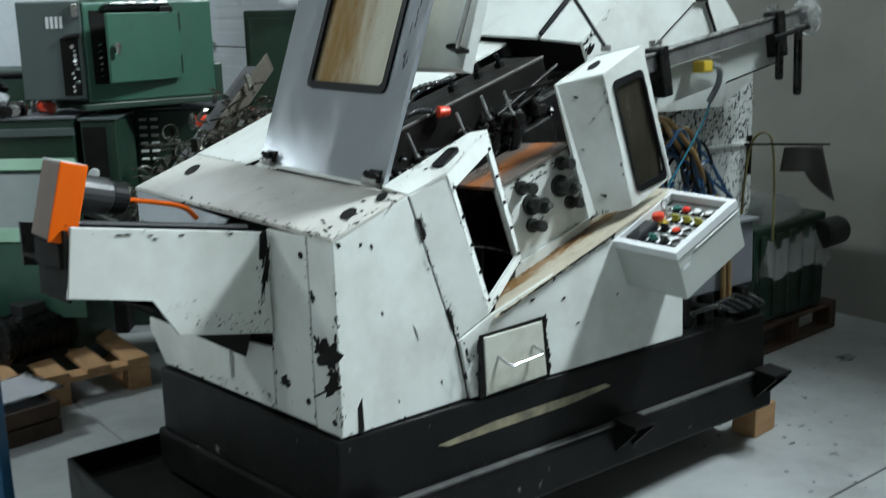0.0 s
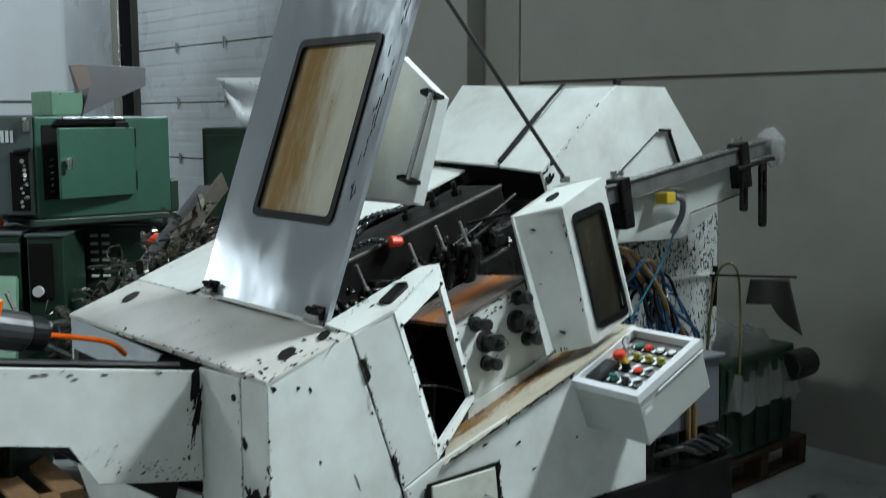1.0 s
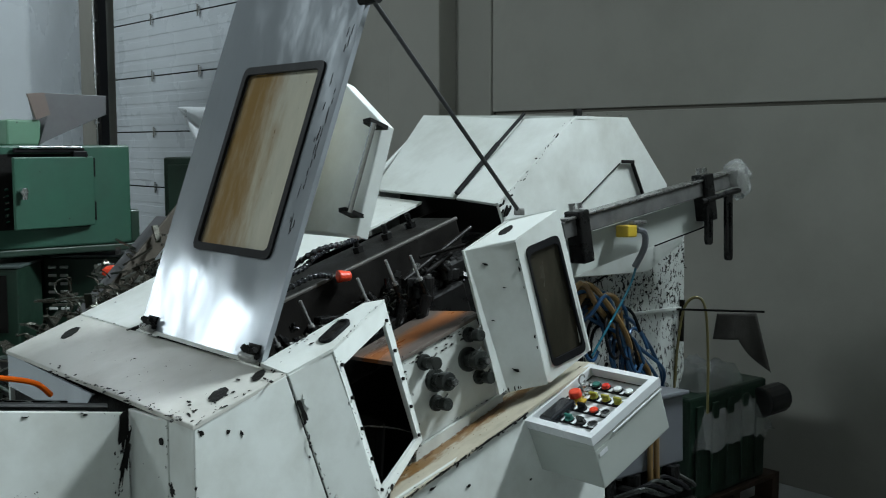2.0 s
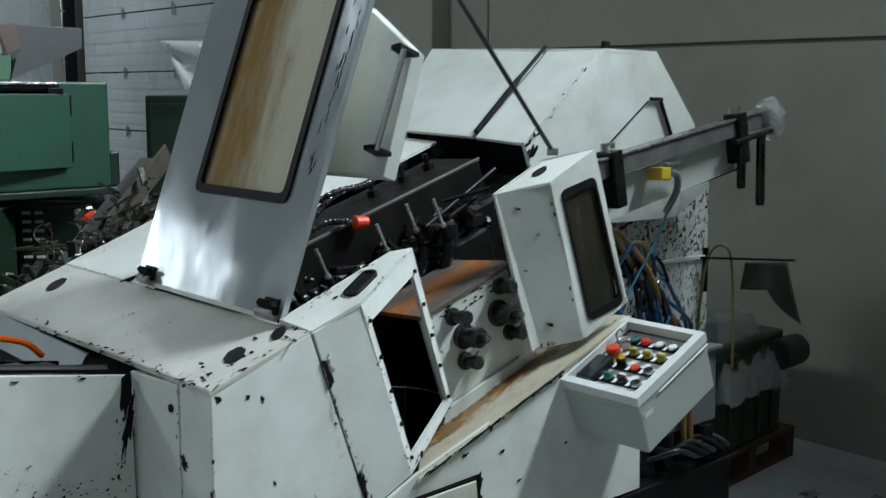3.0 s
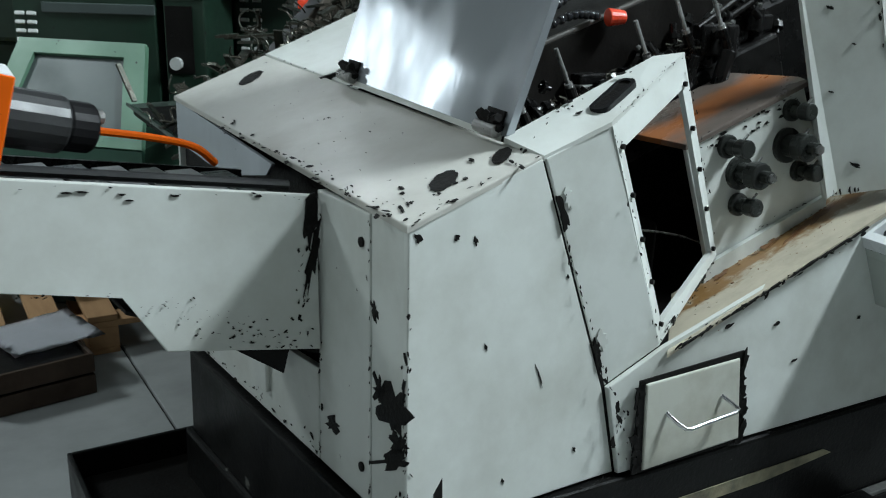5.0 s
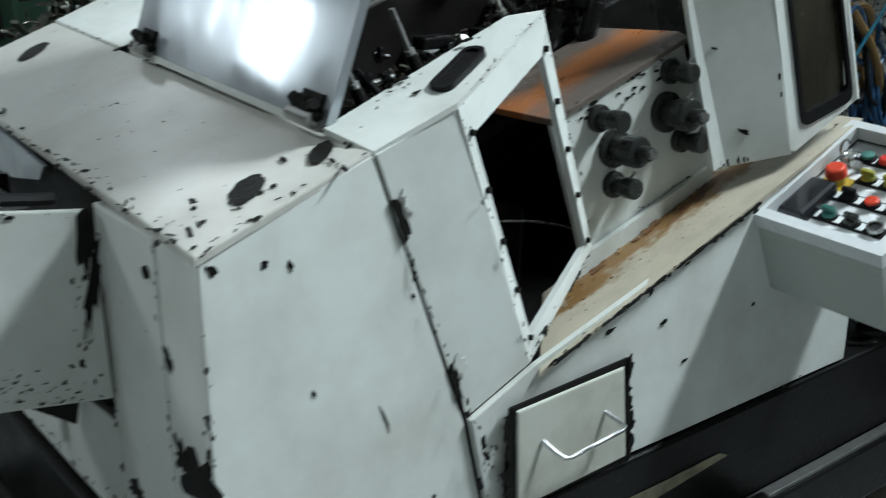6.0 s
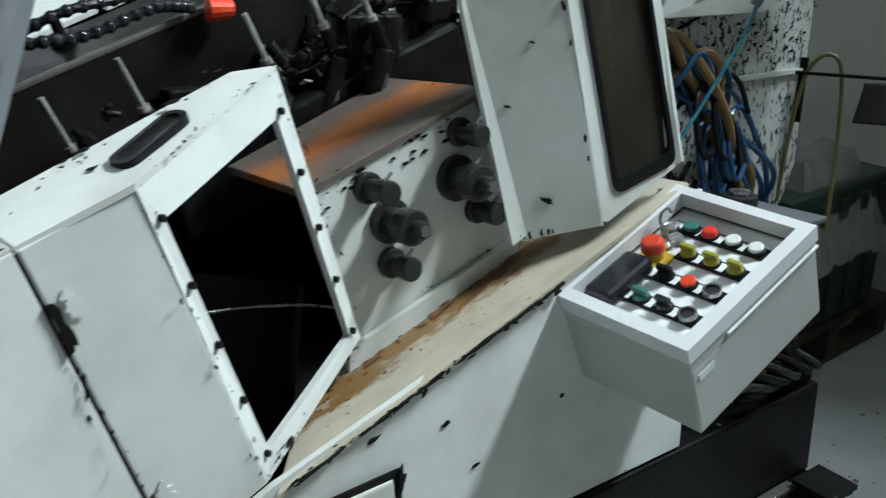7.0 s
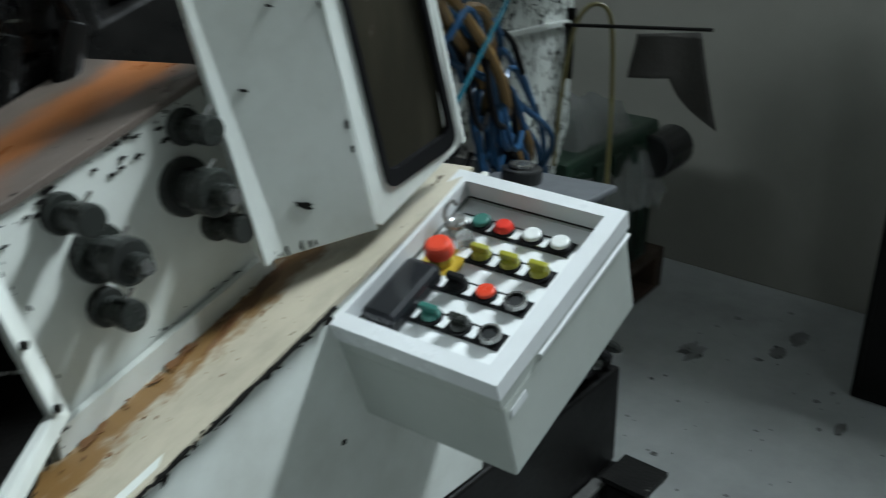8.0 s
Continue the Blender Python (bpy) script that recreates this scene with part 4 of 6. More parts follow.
def control_box():
    o = Vector((1.206, 0.025, 0.970))
    q_axis, p_axis = Vector((0, -0.9984, -0.0566)), Vector((0.9142, -0.0229, 0.4047))
    n = Vector((-0.4054, -0.0517, 0.9127))
    m = Matrix((p_axis, q_axis, n)).transposed().to_4x4()
    m.translation = o

    def put(name, bm, mat, parent, label="", smooth=False):
        bmesh.ops.transform(bm, matrix=m, verts=bm.verts)
        return part(name, bm, mat, parent, label, smooth)
    body = put("control_box", box((0.004, 0.004, -0.196), (0.366, 0.294, -0.054), 0.004), BOX_GREY, lathe, "light grey push-button control box")
    outer = [(0, 0, 0), (0.368, 0, 0), (0.368, 0.298, 0), (0, 0.298, 0)]
    inner = [(0.027, 0.027, 0), (0.345, 0.027, 0), (0.345, 0.271, 0), (0.027, 0.271, 0)]
    put("rim", ring(outer, inner, 0.030, back=(0, 0, -1)), RIM, body, "pale raised frame")
    put("shadow_gap", ring([(p + 0.004 * (1 if p < 0.2 else -1), q + 0.004 * (1 if q < 0.15 else -1), -0.0302) for p, q, r in outer], [(p, q, -0.0302) for p, q, r in inner], 0.004, back=(0, 0, -1)), GRIME_SHADE, body)
    put("collar", ring([(0.004, 0.004, -0.0344), (0.366, 0.004, -0.0344), (0.366, 0.294, -0.0344), (0.004, 0.294, -0.0344)], [(p, q, -0.0344) for p, q, r in inner], 0.0194, back=(0, 0, -1)), BOX_GREY, body)
    put("button_plate", box((0.0275, 0.0275, -0.0430), (0.3445, 0.2705, -0.0382), 0), PLATE, body)
    put("door_edge", box((0.10, 0.2945, -0.045), (0.366, 0.300, -0.040), 0.001), RIM, body)
    F = -0.0380
    grid = [(0.094, 0.124, TEAL, "knob"), (0.094, 0.174, KNOB, "turn"), (0.094, 0.224, RUBBER, "ring"),
            (0.163, 0.124, RUBBER, "knob"), (0.163, 0.174, ORANGE_RED, "cap"), (0.163, 0.224, RUBBER, "ring"),
            (0.230, 0.124, LIME, "knob"), (0.230, 0.174, LIME, "knob"), (0.230, 0.224, LIME, "knob"),
            (0.295, 0.083, TEAL, "cap"), (0.295, 0.124, RED, "dome"), (0.295, 0.174, IVORY, "cap"), (0.295, 0.222, IVORY, "cap")]
    for p, q, mat, kind in grid:
        base = put("legend_plate", box((p - 0.016, q - 0.044, F), (p + 0.016, q + 0.020, F + 0.003), 0.001), RUBBER, body, "black legend holder")
        put("legend", box((p - 0.011, q - 0.041, F + 0.003), (p + 0.011, q - 0.022, F + 0.0045), 0.0005), PLATE, base)
        put("bezel", rod((p, q, F + 0.003), (p, q, F + 0.009), 0.0175, 20, bevel=0.002), RUBBER, base)
        if kind == "cap":
            put("button_cap", rod((p, q, F + 0.009), (p, q, F + 0.017), 0.0145, 20, bevel=0.003), mat, base)
        elif kind == "dome":
            put("button_cap", rod((p, q, F + 0.009), (p, q, F + 0.020), 0.0165, 20, 0.012, bevel=0.003), mat, base)
        elif kind == "ring":
            put("button_cap", rod((p, q, F + 0.009), (p, q, F + 0.013), 0.0115, 18, bevel=0.002), MOTOR, base)
            loop = ring([(p + 0.0168 * math.cos(k * 0.314), q + 0.0168 * math.sin(k * 0.314), F + 0.0165) for k in range(20)],
                        [(p + 0.0128 * math.cos(k * 0.314), q + 0.0128 * math.sin(k * 0.314), F + 0.0165) for k in range(20)], 0.008, back=(0, 0, -1))
            put("guard_ring", loop, STEEL, base)
        else:
            put("button_cap", rod((p, q, F + 0.009), (p, q, F + 0.018), 0.0155, 12, 0.013, bevel=0.002), mat, base)
            put("turn_grip", box((p - 0.005, q - 0.015, F + 0.017), (p + 0.005, q + 0.015, F + 0.029), 0.002), mat, base)
    plate_y = put("emergency_plate", rod((0.199, 0.072, F), (0.199, 0.072, F + 0.004), 0.033, 24), YELLOW, body, "yellow emergency-stop disc")
    put("emergency_collar", rod((0.199, 0.072, F + 0.004), (0.199, 0.072, F + 0.020), 0.018, 18), YELLOW, plate_y)
    put("emergency_mushroom", rod((0.199, 0.072, F + 0.020), (0.199, 0.072, F + 0.044), 0.0235, 24, 0.0205, bevel=0.006), ORANGE_RED, plate_y, "red mushroom head")
    put("cover_block", box((0.042, 0.037, F), (0.170, 0.098, F + 0.034), 0.016), GLOSS, body, "dark grey rounded cover")
    lever = put("key_switch", rod((0.272, 0.052, F), (0.272, 0.052, F + 0.022), 0.018, 18, bevel=0.003), STEEL, body, "steel key switch")
    put("key_bow", tube([(0.272 + 0.016 * math.cos(k * 0.7), 0.046, F + 0.038 + 0.016 * math.sin(k * 0.7)) for k in range(9)], 0.003, 6, 3), STEEL, lever)
    put("clear_cap", rod((0.250, 0.082, F), (0.250, 0.082, F + 0.02), 0.016, 16, 0.013), FILM, lever)
    put("name_plate", box((0.02, 0.2945, -0.085), (0.06, 0.2955, -0.070), 0), RIM, body)
    # bracket arm back to the apron
    put("arm", box((0.16, -0.02, -0.150), (0.24, 0.006, -0.070), 0.004), BASE, body)


def inside():
    """Dark slides, tools and coolant pipes between lid and hood."""
    # black lining puts the shade inside the lathe into its colour
    part("cavity_floor", plate([(0.30, 0.19, 0.60), (1.9, 0.19, 0.60), (1.9, 1.28, 0.60), (0.30, 1.28, 0.60)], 0.01), GRIME_SHADE, lathe)
    part("cavity_back", plate([(0.30, 0.98, 0.6), (1.95, 0.98, 0.6), (1.95, 0.98, 1.72), (0.30, 0.98, 1.27)], 0.012, back=(0, 1, 0)), GRIME_SHADE, lathe)
    part("cavity_end", plate([(1.72, 0.20, 0.6), (1.72, 1.28, 0.6), (1.72, 1.28, 1.75), (1.72, 0.50, 1.70), (1.72, 0.20, 1.1)], 0.012, back=(1, 0, 0)), GRIME_SHADE, lathe)
    part("rear_sheet", plate([(0.79, 0.84, 1.428), (1.50, 0.84, 1.690), (1.50, 1.25, 1.735), (0.79, 1.25, 1.462)], 0.010, back=(0, 0, -1)), WHITE, lathe)
    c, s = math.cos(TILT), math.sin(TILT)
    turn = Matrix(((c, 0, -s, 0.33), (0, 1, 0, 0), (s, 0, c, 1.285), (0, 0, 0, 1)))

    def at(x, v, z):
        return turn @ Vector((x, v, z))
    beam = part("slide_beam", box((0, 0.50, -0.30), (1.10, 0.74, 0.0), 0.012, m=turn), BEAM, lathe, "brown greased slide beam")
    part("way", box((0, 0.497, -0.010), (1.10, 0.512, 0.002), 0.004, m=turn), PALE_EDGE, beam, "rubbed steel edge")
    for x in (0.72, 0.86, 0.98, 0.30):
        bolt = part("bolt", rod(at(x, 0.63, 0), at(x, 0.63, 0.022), 0.022, 6), DARK, beam)
        part("stud", rod(at(x, 0.63, 0.02), at(x, 0.63, 0.055), 0.010, 10), DARK, bolt)
    part("carriage", box((0.30, 0.41, -0.34), (0.98, 0.49, -0.20), 0.01, m=turn), DARK, lathe)
    part("headstock", box((0.92, 0.44, -0.42), (1.28, 0.80, -0.12), 0.02, m=turn), DARK, lathe)
    # jointed coolant pipes: strings of beads
    rng = random.Random(2)
    for line in (((0.16, 0.60, 0.04), (0.28, 0.54, 0.07), (0.42, 0.56, 0.05), (0.52, 0.60, 0.06), (0.62, 0.66, 0.05)),
                 ((0.14, 0.66, 0.03), (0.20, 0.52, 0.05), (0.30, 0.50, 0.03), (0.42, 0.50, 0.03), (0.48, 0.48, 0.01)),
                 ((0.40, 0.62, 0.05), (0.50, 0.55, 0.09), (0.62, 0.56, 0.07), (0.72, 0.62, 0.05))):
        pts = smooth_line([at(*q) for q in line], 5)
        hose = part("coolant_pipe", tube(pts, 0.008, 8, smooth_path=False), RUBBER, lathe, "jointed black coolant pipe")
        for a, b in zip(pts, pts[1:]):
            mid = a.lerp(b, 0.5)
            bm = bmesh.new()
            bmesh.ops.create_uvsphere(bm, u_segments=10, v_segments=7, radius=0.0112, matrix=Matrix.Translation(mid))
            part("bead", bm, GLOSS, hose, smooth=True)
    tip = at(0.50, 0.475, 0.0)
    part("nozzle", rod(tip, tip + Vector((0.045, -0.01, 0.0)), 0.022, 14, 0.016, bevel=0.004), ORANGE_RED, lathe, "orange-red coolant nozzle")
    for u, v, z in ((0.998, 0.42, 1.427), (0.877, 0.42, 1.372), (0.640, 0.41, 1.314), (0.519, 0.42, 1.262), (1.075, 0.38, 1.440)):
        a, lean = Vector((u, v, z)), Vector((-0.030, 0.0, 0.060))
        lever = part("lever", rod(a - lean * 0.4, a + lean * 1.1, 0.0055, 10, bevel=0.001), LEVER, lathe, "bright clamping lever")
        part("hub", rod(a - lean * 1.6, a - lean * 0.35, 0.013, 12, bevel=0.002), DARK, lever)
        part("collar", rod(a - lean * 0.5, a - lean * 0.2, 0.010, 12), LEVER, lever)
        part("socket", rod(a - Vector((0, 0, 0.20)), a - Vector((-0.04, 0, 0.075)), 0.020, 12, bevel=0.003), DARK, lever)
    for x, v, z, r, h in ((0.80, 0.445, -0.21, 0.040, 0.085), (0.66, 0.45, -0.22, 0.026, 0.06), (0.52, 0.45, -0.23, 0.022, 0.06), (0.92, 0.44, -0.18, 0.024, 0.06)):
        a = at(x, v, z)
        post = part("tool_post", rod(a, a + Vector((0, 0, h)), r, 18, bevel=0.004), DARK, lathe)
        part("cap", rod(a + Vector((0, 0, h)), a + Vector((0, 0, h + 0.012)), r * 0.75, 16, bevel=0.003), STEEL, post)
    for a, b, r in (((0.72, 0.42, -0.10), (1.10, 0.44, -0.04), 0.010), ((0.62, 0.44, -0.15), (0.96, 0.42, -0.09), 0.011), ((0.84, 0.45, -0.06), (1.00, 0.38, -0.07), 0.008)):
        part("feed_rod", rod(at(*a), at(*b), r * 0.8, 10), BEAM, lathe)
    for k in range(18):
        x, v = rng.uniform(0.25, 1.05), rng.uniform(0.42, 0.48)
        a = at(x, v, -0.20 + rng.uniform(0, 0.05))
        sx, sz = rng.uniform(0.015, 0.05), rng.uniform(0.02, 0.06)
        part("tool_holder", box(a - Vector((sx, 0.02, 0.02)), a + Vector((sx, 0.02, sz)), 0.005), DARK if k % 9 else WORN_EDGE, lathe)
    for k in range(34):
        a = at(rng.uniform(0.18, 1.02), rng.uniform(0.41, 0.49), rng.uniform(-0.19, -0.08))
        d = Vector((rng.gauss(0, 1), rng.gauss(0, 0.6), rng.gauss(0, 0.7))).normalized() * rng.uniform(0.014, 0.040)
        holder = part("tool_bit", rod(a - d, a + d, rng.uniform(0.005, 0.013), 10, bevel=0.001), DARK if k % 4 else STEEL, lathe)
        part("bit_collar", rod(a, a + d * 0.5, 0.016, 8), DARK, holder)
    # swarf lying on the carriage
    bm = bmesh.new()
    for k in range(420):
        a = at(rng.uniform(0.16, 0.78), rng.uniform(0.41, 0.495), -0.185 + rng.uniform(0, 0.05))
        d = Vector((rng.uniform(-1, 1), rng.uniform(-1, 1), rng.uniform(-0.2, 0.5))) * 0.02
        plate([a, a + d, a + d + Vector((0.004, 0.003, 0.004)), a + Vector((0.004, 0.004, 0.002))], 0.0015, back=(0, 0, 1), bm=bm)
    tagged(part("swarf", bm, CHIPS, lathe, "loose brown metal swarf"), kind="stuff")
    part("drum_rim", tube([(0.62, 0.25, 0.996), (0.74, 0.25, 0.984), (0.87, 0.25, 0.955), (1.0, 0.25, 0.905)], 0.003, 8), STEEL, lathe)
    part("drum", rod((0.70, 0.45, 0.70), (0.78, 0.52, 0.95), 0.20, 26), GRIME_SHADE, lathe)
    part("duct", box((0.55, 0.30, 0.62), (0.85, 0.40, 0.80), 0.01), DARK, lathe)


def hood():
    """Big angled hood over the far end."""
    left = [(1.50, 1.15, 1.752), (1.50, 0.655, 1.704), (1.90, 0.672, 2.034), (1.92, 1.30, 2.089)]
    shell = part("hood", plate(left, 0.012, back=(1, 0, -1), bevel=0.003), WHITE_CLEAN, lathe, "large white angled sheet hood")
    part("hood_front", plate([(1.50, 0.640, 1.702), (1.495, 0.415, 1.680), (1.93, 0.400, 2.019), (1.905, 0.655, 2.033)], 0.012, back=(1, 0, -1), bevel=0.003), WHITE_CLEAN, shell)
    lift = part("gas_strut", rod((1.512, 0.648, 1.722), (1.75, 0.655, 1.922), 0.010, 12), RUBBER, shell, "black gas strut lying in the hood joint")
    part("piston", rod((1.75, 0.655, 1.922), (1.912, 0.662, 2.051), 0.007, 12), RUBBER, lift)
    side = [(1.495, 0.412, 1.682), (1.62, 0.405, 1.38), (2.40, 0.405, 1.38), (2.66, 0.405, 1.50), (2.533, 0.402, 1.762), (2.264, 0.398, 2.033), (1.930, 0.398, 2.021)]
    part("hood_side", plate(side, 0.012, back=(0, 1, 0), bevel=0.003), WHITE_CLEAN, shell)
    part("hood_top", plate([(1.93, 0.400, 2.023), (2.264, 0.400, 2.035), (2.30, 1.30, 2.099), (1.92, 1.30, 2.093)], 0.012, back=(0, 0, -1)), WHITE_CLEAN, shell)
    part("hood_rear", plate([(2.264, 0.405, 2.031), (2.533, 0.405, 1.762), (2.56, 1.30, 1.80), (2.30, 1.30, 2.089)], 0.012, back=(-1, 0, -1)), WHITE_CLEAN, shell)
    part("hood_far_side", plate([(1.50, 1.155, 1.75), (1.92, 1.305, 2.089), (2.30, 1.305, 2.089), (2.56, 1.305, 1.80), (2.56, 1.305, 1.40), (1.60, 1.305, 1.40)], 0.012, back=(0, -1, 0)), WHITE_CLEAN, shell)
    part("rod_lift", rod((2.282, 0.392, 1.842), (2.36, 0.392, 1.70), 0.008, 10), GRIME_SHADE, shell)
    part("clip", box((2.21, 0.384, 1.842), (2.29, 0.396, 1.856), 0.004), GRIME_SHADE, shell)
    part("fold", tube([(1.93, 0.394, 1.66), (2.05, 0.394, 1.74), (2.20, 0.394, 1.84)], 0.003, 6), GRIME_SHADE, shell)
    part("top_knob", box((1.95, 0.41, 2.023), (1.985, 0.43, 2.054), 0.004), GRIME_SHADE, shell)
    rng = random.Random(14)
    for k in range(22):
        t = rng.random()
        part("paint_flake", blotch((1.50 + 0.07 * rng.random(), 0.403, 1.68 - 0.02 + rng.uniform(-0.12, 0.06)), (0, -1, 0), (0.5, 0, 1), rng.uniform(0.008, 0.028), rng.uniform(0.004, 0.01), 800 + k, thick=0.008, rough=0.5, points=10), GRIME_SHADE, shell)
    # speckled back plate under the rail
    back = part("back_plate", plate([(1.60, 0.50, 0.56), (2.62, 0.50, 0.56), (2.80, 0.50, 0.90), (2.81, 0.50, 1.595), (1.95, 0.50, 1.45), (1.60, 0.50, 1.40)], 0.014, back=(0, 1, 0), bevel=0.003), WHITE_SPECK, lathe, "white back plate speckled black with oil")
    part("back_plate_hem", box((2.06, 0.486, 1.185), (2.80, 0.500, 1.20), 0.002), WHITE_CLEAN, back)
    # feed rail
    a, b = Vector((1.60, 0.20, 1.608)), Vector((2.74, 0.20, 1.808))
    d = (b - a).normalized()
    up = Vector((-d.z, 0, d.x))
    m = Matrix((d, Vector((0, 1, 0)), up)).transposed().to_4x4()
    m.translation = a
    L = (b - a).length
    rail = part("feed_rail", box((0, -0.02, -0.062), (L, 0.02, 0.0), 0.004, m=m), RAIL, lathe, "long sloping steel feed rail")
    part("rail_top", box((0.02, -0.028, 0.0015), (L, 0.028, 0.010), 0.002, m=m), STEEL, rail)
    part("web", plate([a + d * 0.06 - up * 0.076 + Vector((0, 0.03, 0)), a + d * 0.06 - up * 0.22 + Vector((0, 0.03, 0)), a + d * 0.98 - up * 0.20 + Vector((0, 0.03, 0)), a + d * 1.02 - up * 0.076 + Vector((0, 0.03, 0))], 0.010, back=(0, 1, 0)), BOX_GREY, rail, "grey web plate")
    for x, h in ((0.10, 0.17), (0.92, 0.17)):
        clamp = part("clamp", box((x - 0.030, -0.040, -h), (x + 0.030, 0.035, 0.026), 0.006, m=m), DARK, rail)
        part("clamp_bolt", rod(m @ Vector((x - 0.02, 0, 0.03)), m @ Vector((x - 0.02, 0, 0.055)), 0.013, 6), STEEL, clamp)
        part("clamp_bolt", rod(m @ Vector((x + 0.025, 0, 0.03)), m @ Vector((x + 0.025, 0, 0.05)), 0.010, 6), STEEL, clamp)
    for u, z1, long, w in ((2.503, 1.668, 0.17, 0.045), (2.65, 1.716, 0.29, 0.048)):
        out = rounded([(u - w / 2, 0.16, z1 - long), (u + w / 2, 0.16, z1 - long), (u + w / 2, 0.16, z1), (u - w / 2, 0.16, z1)], w * 0.42, 5)
        hole = rounded([(u - w * 0.16, 0.16, z1 - long + 0.03), (u + w * 0.16, 0.16, z1 - long + 0.03), (u + w * 0.16, 0.16, z1 - 0.04), (u - w * 0.16, 0.16, z1 - 0.04)], w * 0.15, 5)
        part("slotted_arm", ring(out, hole, 0.014, back=(0, 1, 0)), DARK, rail, "dark slotted hanging arm")
    part("cross_pin", rod((2.45, 0.165, 1.678), (2.73, 0.165, 1.728), 0.012, 10), DARK, rail)
    bm = bmesh.new()
    bmesh.ops.create_icosphere(bm, subdivisions=3, radius=1, matrix=Matrix.Translation((2.75, 0.19, 1.772)) @ Matrix.Diagonal((0.075, 0.06, 0.085, 1)))
    for v in bm.verts:
        v.co += (v.co - Vector((2.75, 0.19, 1.772))) * noise.noise(v.co * 38) * 0.35
    part("wrapped_end", bm, FILM, rail, "rail end wrapped in clear film", smooth=False)
    switch = part("limit_switch", box((1.925, 0.14, 1.545), (1.985, 0.20, 1.592), 0.006), YELLOW, rail, "yellow limit switch")
    part("switch_arm", box((1.965, 0.14, 1.5925), (2.045, 0.17, 1.608), 0.004), STEEL, switch)
    part("support_strut", rod((2.36, 0.44, 1.62), (2.44, 0.44, 1.42), 0.016, 10), GRIME_SHADE, lathe)
    part("thin_cable", tube([(2.07, 0.47, 1.33), (2.25, 0.45, 1.40), (2.42, 0.44, 1.47), (2.56, 0.20, 1.58)], 0.004, 6), RUBBER, lathe)


def chip_arm():
    """Sheet guard and trough that reach out of the end face."""
    face = [(-0.612, 0.345, 1.208), (-0.636, 0.345, 1.012), (-0.392, 0.345, 0.970), (-0.318, 0.345, 0.850), (-0.004, 0.345, 0.800), (-0.010, 0.345, 1.120)]
    guard = part("arm_guard", plate(face, 0.012, back=(0, 1, 0), bevel=0.003), WHITE, lathe, "white sheet guard of the chip arm")
    part("arm_end", plate([(-0.628, 0.350, 1.198), (-0.634, 0.350, 1.0), (-0.634, 0.56, 1.0), (-0.628, 0.56, 1.198)], 0.010, back=(1, 0, 0)), GRIME_SHADE, guard)
    # trough floor and underside are black sheets, painted for the shade there
    part("trough_floor", plate([(-0.62, 0.36, 1.10), (-0.02, 0.36, 1.02), (-0.02, 0.72, 1.02), (-0.62, 0.72, 1.10)], 0.01), GRIME_SHADE, guard)
    part("trough_far_side", plate([(-0.62, 0.72, 1.06), (-0.02, 0.72, 0.98), (-0.02, 0.72, 1.105), (-0.62, 0.72, 1.19)], 0.012, back=(0, 1, 0)), DARK, guard)
    part("under_arm", plate([(-0.375, 0.36, 0.96), (-0.31, 0.36, 0.852), (0.05, 0.36, 0.80), (0.05, 0.70, 0.80), (-0.31, 0.70, 0.852), (-0.375, 0.70, 0.96)], 0.006), GRIME_SHADE, guard)
    part("arm_brace", plate([(-0.02, 0.45, 0.80), (-0.40, 0.62, 0.985), (-0.40, 0.62, 0.93), (-0.02, 0.50, 0.70)], 0.02, back=(0, 1, 0)), GRIME_SHADE, guard)
    rng = random.Random(31)
    for k in range(7):
        u = -0.56 + k * 0.075
        z = 1.185 - (u + 0.62) * 0.125
        part("trough_slat", box((u - 0.028, 0.40 + rng.uniform(0, 0.03), z - 0.02), (u + 0.032, 0.66, z), 0.004), GREY_SHEET if k % 2 else DARK, guard)
    part("trough_rail", rod((-0.62, 0.40, 1.215), (-0.05, 0.39, 1.135), 0.010, 8), MOTOR, guard)
    for k in range(26):
        u = rng.uniform(-0.30, -0.02)
        z = 0.85 + rng.random() ** 2 * 0.06 - (u + 0.31) * 0.14
        part("grime_fleck", blotch((u, 0.345, z), (0, -1, 0), (1, 0, rng.uniform(-1, 1)), rng.uniform(0.003, 0.010), rng.uniform(0.002, 0.004), 1000 + k, thick=0.003, rough=0.5, points=9), GRIME_SHADE, guard)
    for k in range(6):
        u = rng.uniform(-0.60, -0.03)
        part("grime_fleck", blotch((u, 0.345, 1.195 - (u + 0.62) * 0.132 - rng.uniform(0, 0.02)), (0, -1, 0), (1, 0, -0.1), rng.uniform(0.008, 0.02), rng.uniform(0.002, 0.005), 1040 + k, thick=0.003, rough=0.5, points=9), GRIME_SHADE, guard)
    for k, (u, z, l, w) in enumerate(((-0.025, 1.07, 0.09, 0.035), (-0.02, 1.00, 0.14, 0.018))):
        part("grime_fleck", blotch((u, 0.345, z), (0, -1, 0), (0.2, 0, 1), l, w, 1080 + k, thick=0.003, rough=0.45, points=16), GRIME_SHADE if k < 2 else KNOB, guard)


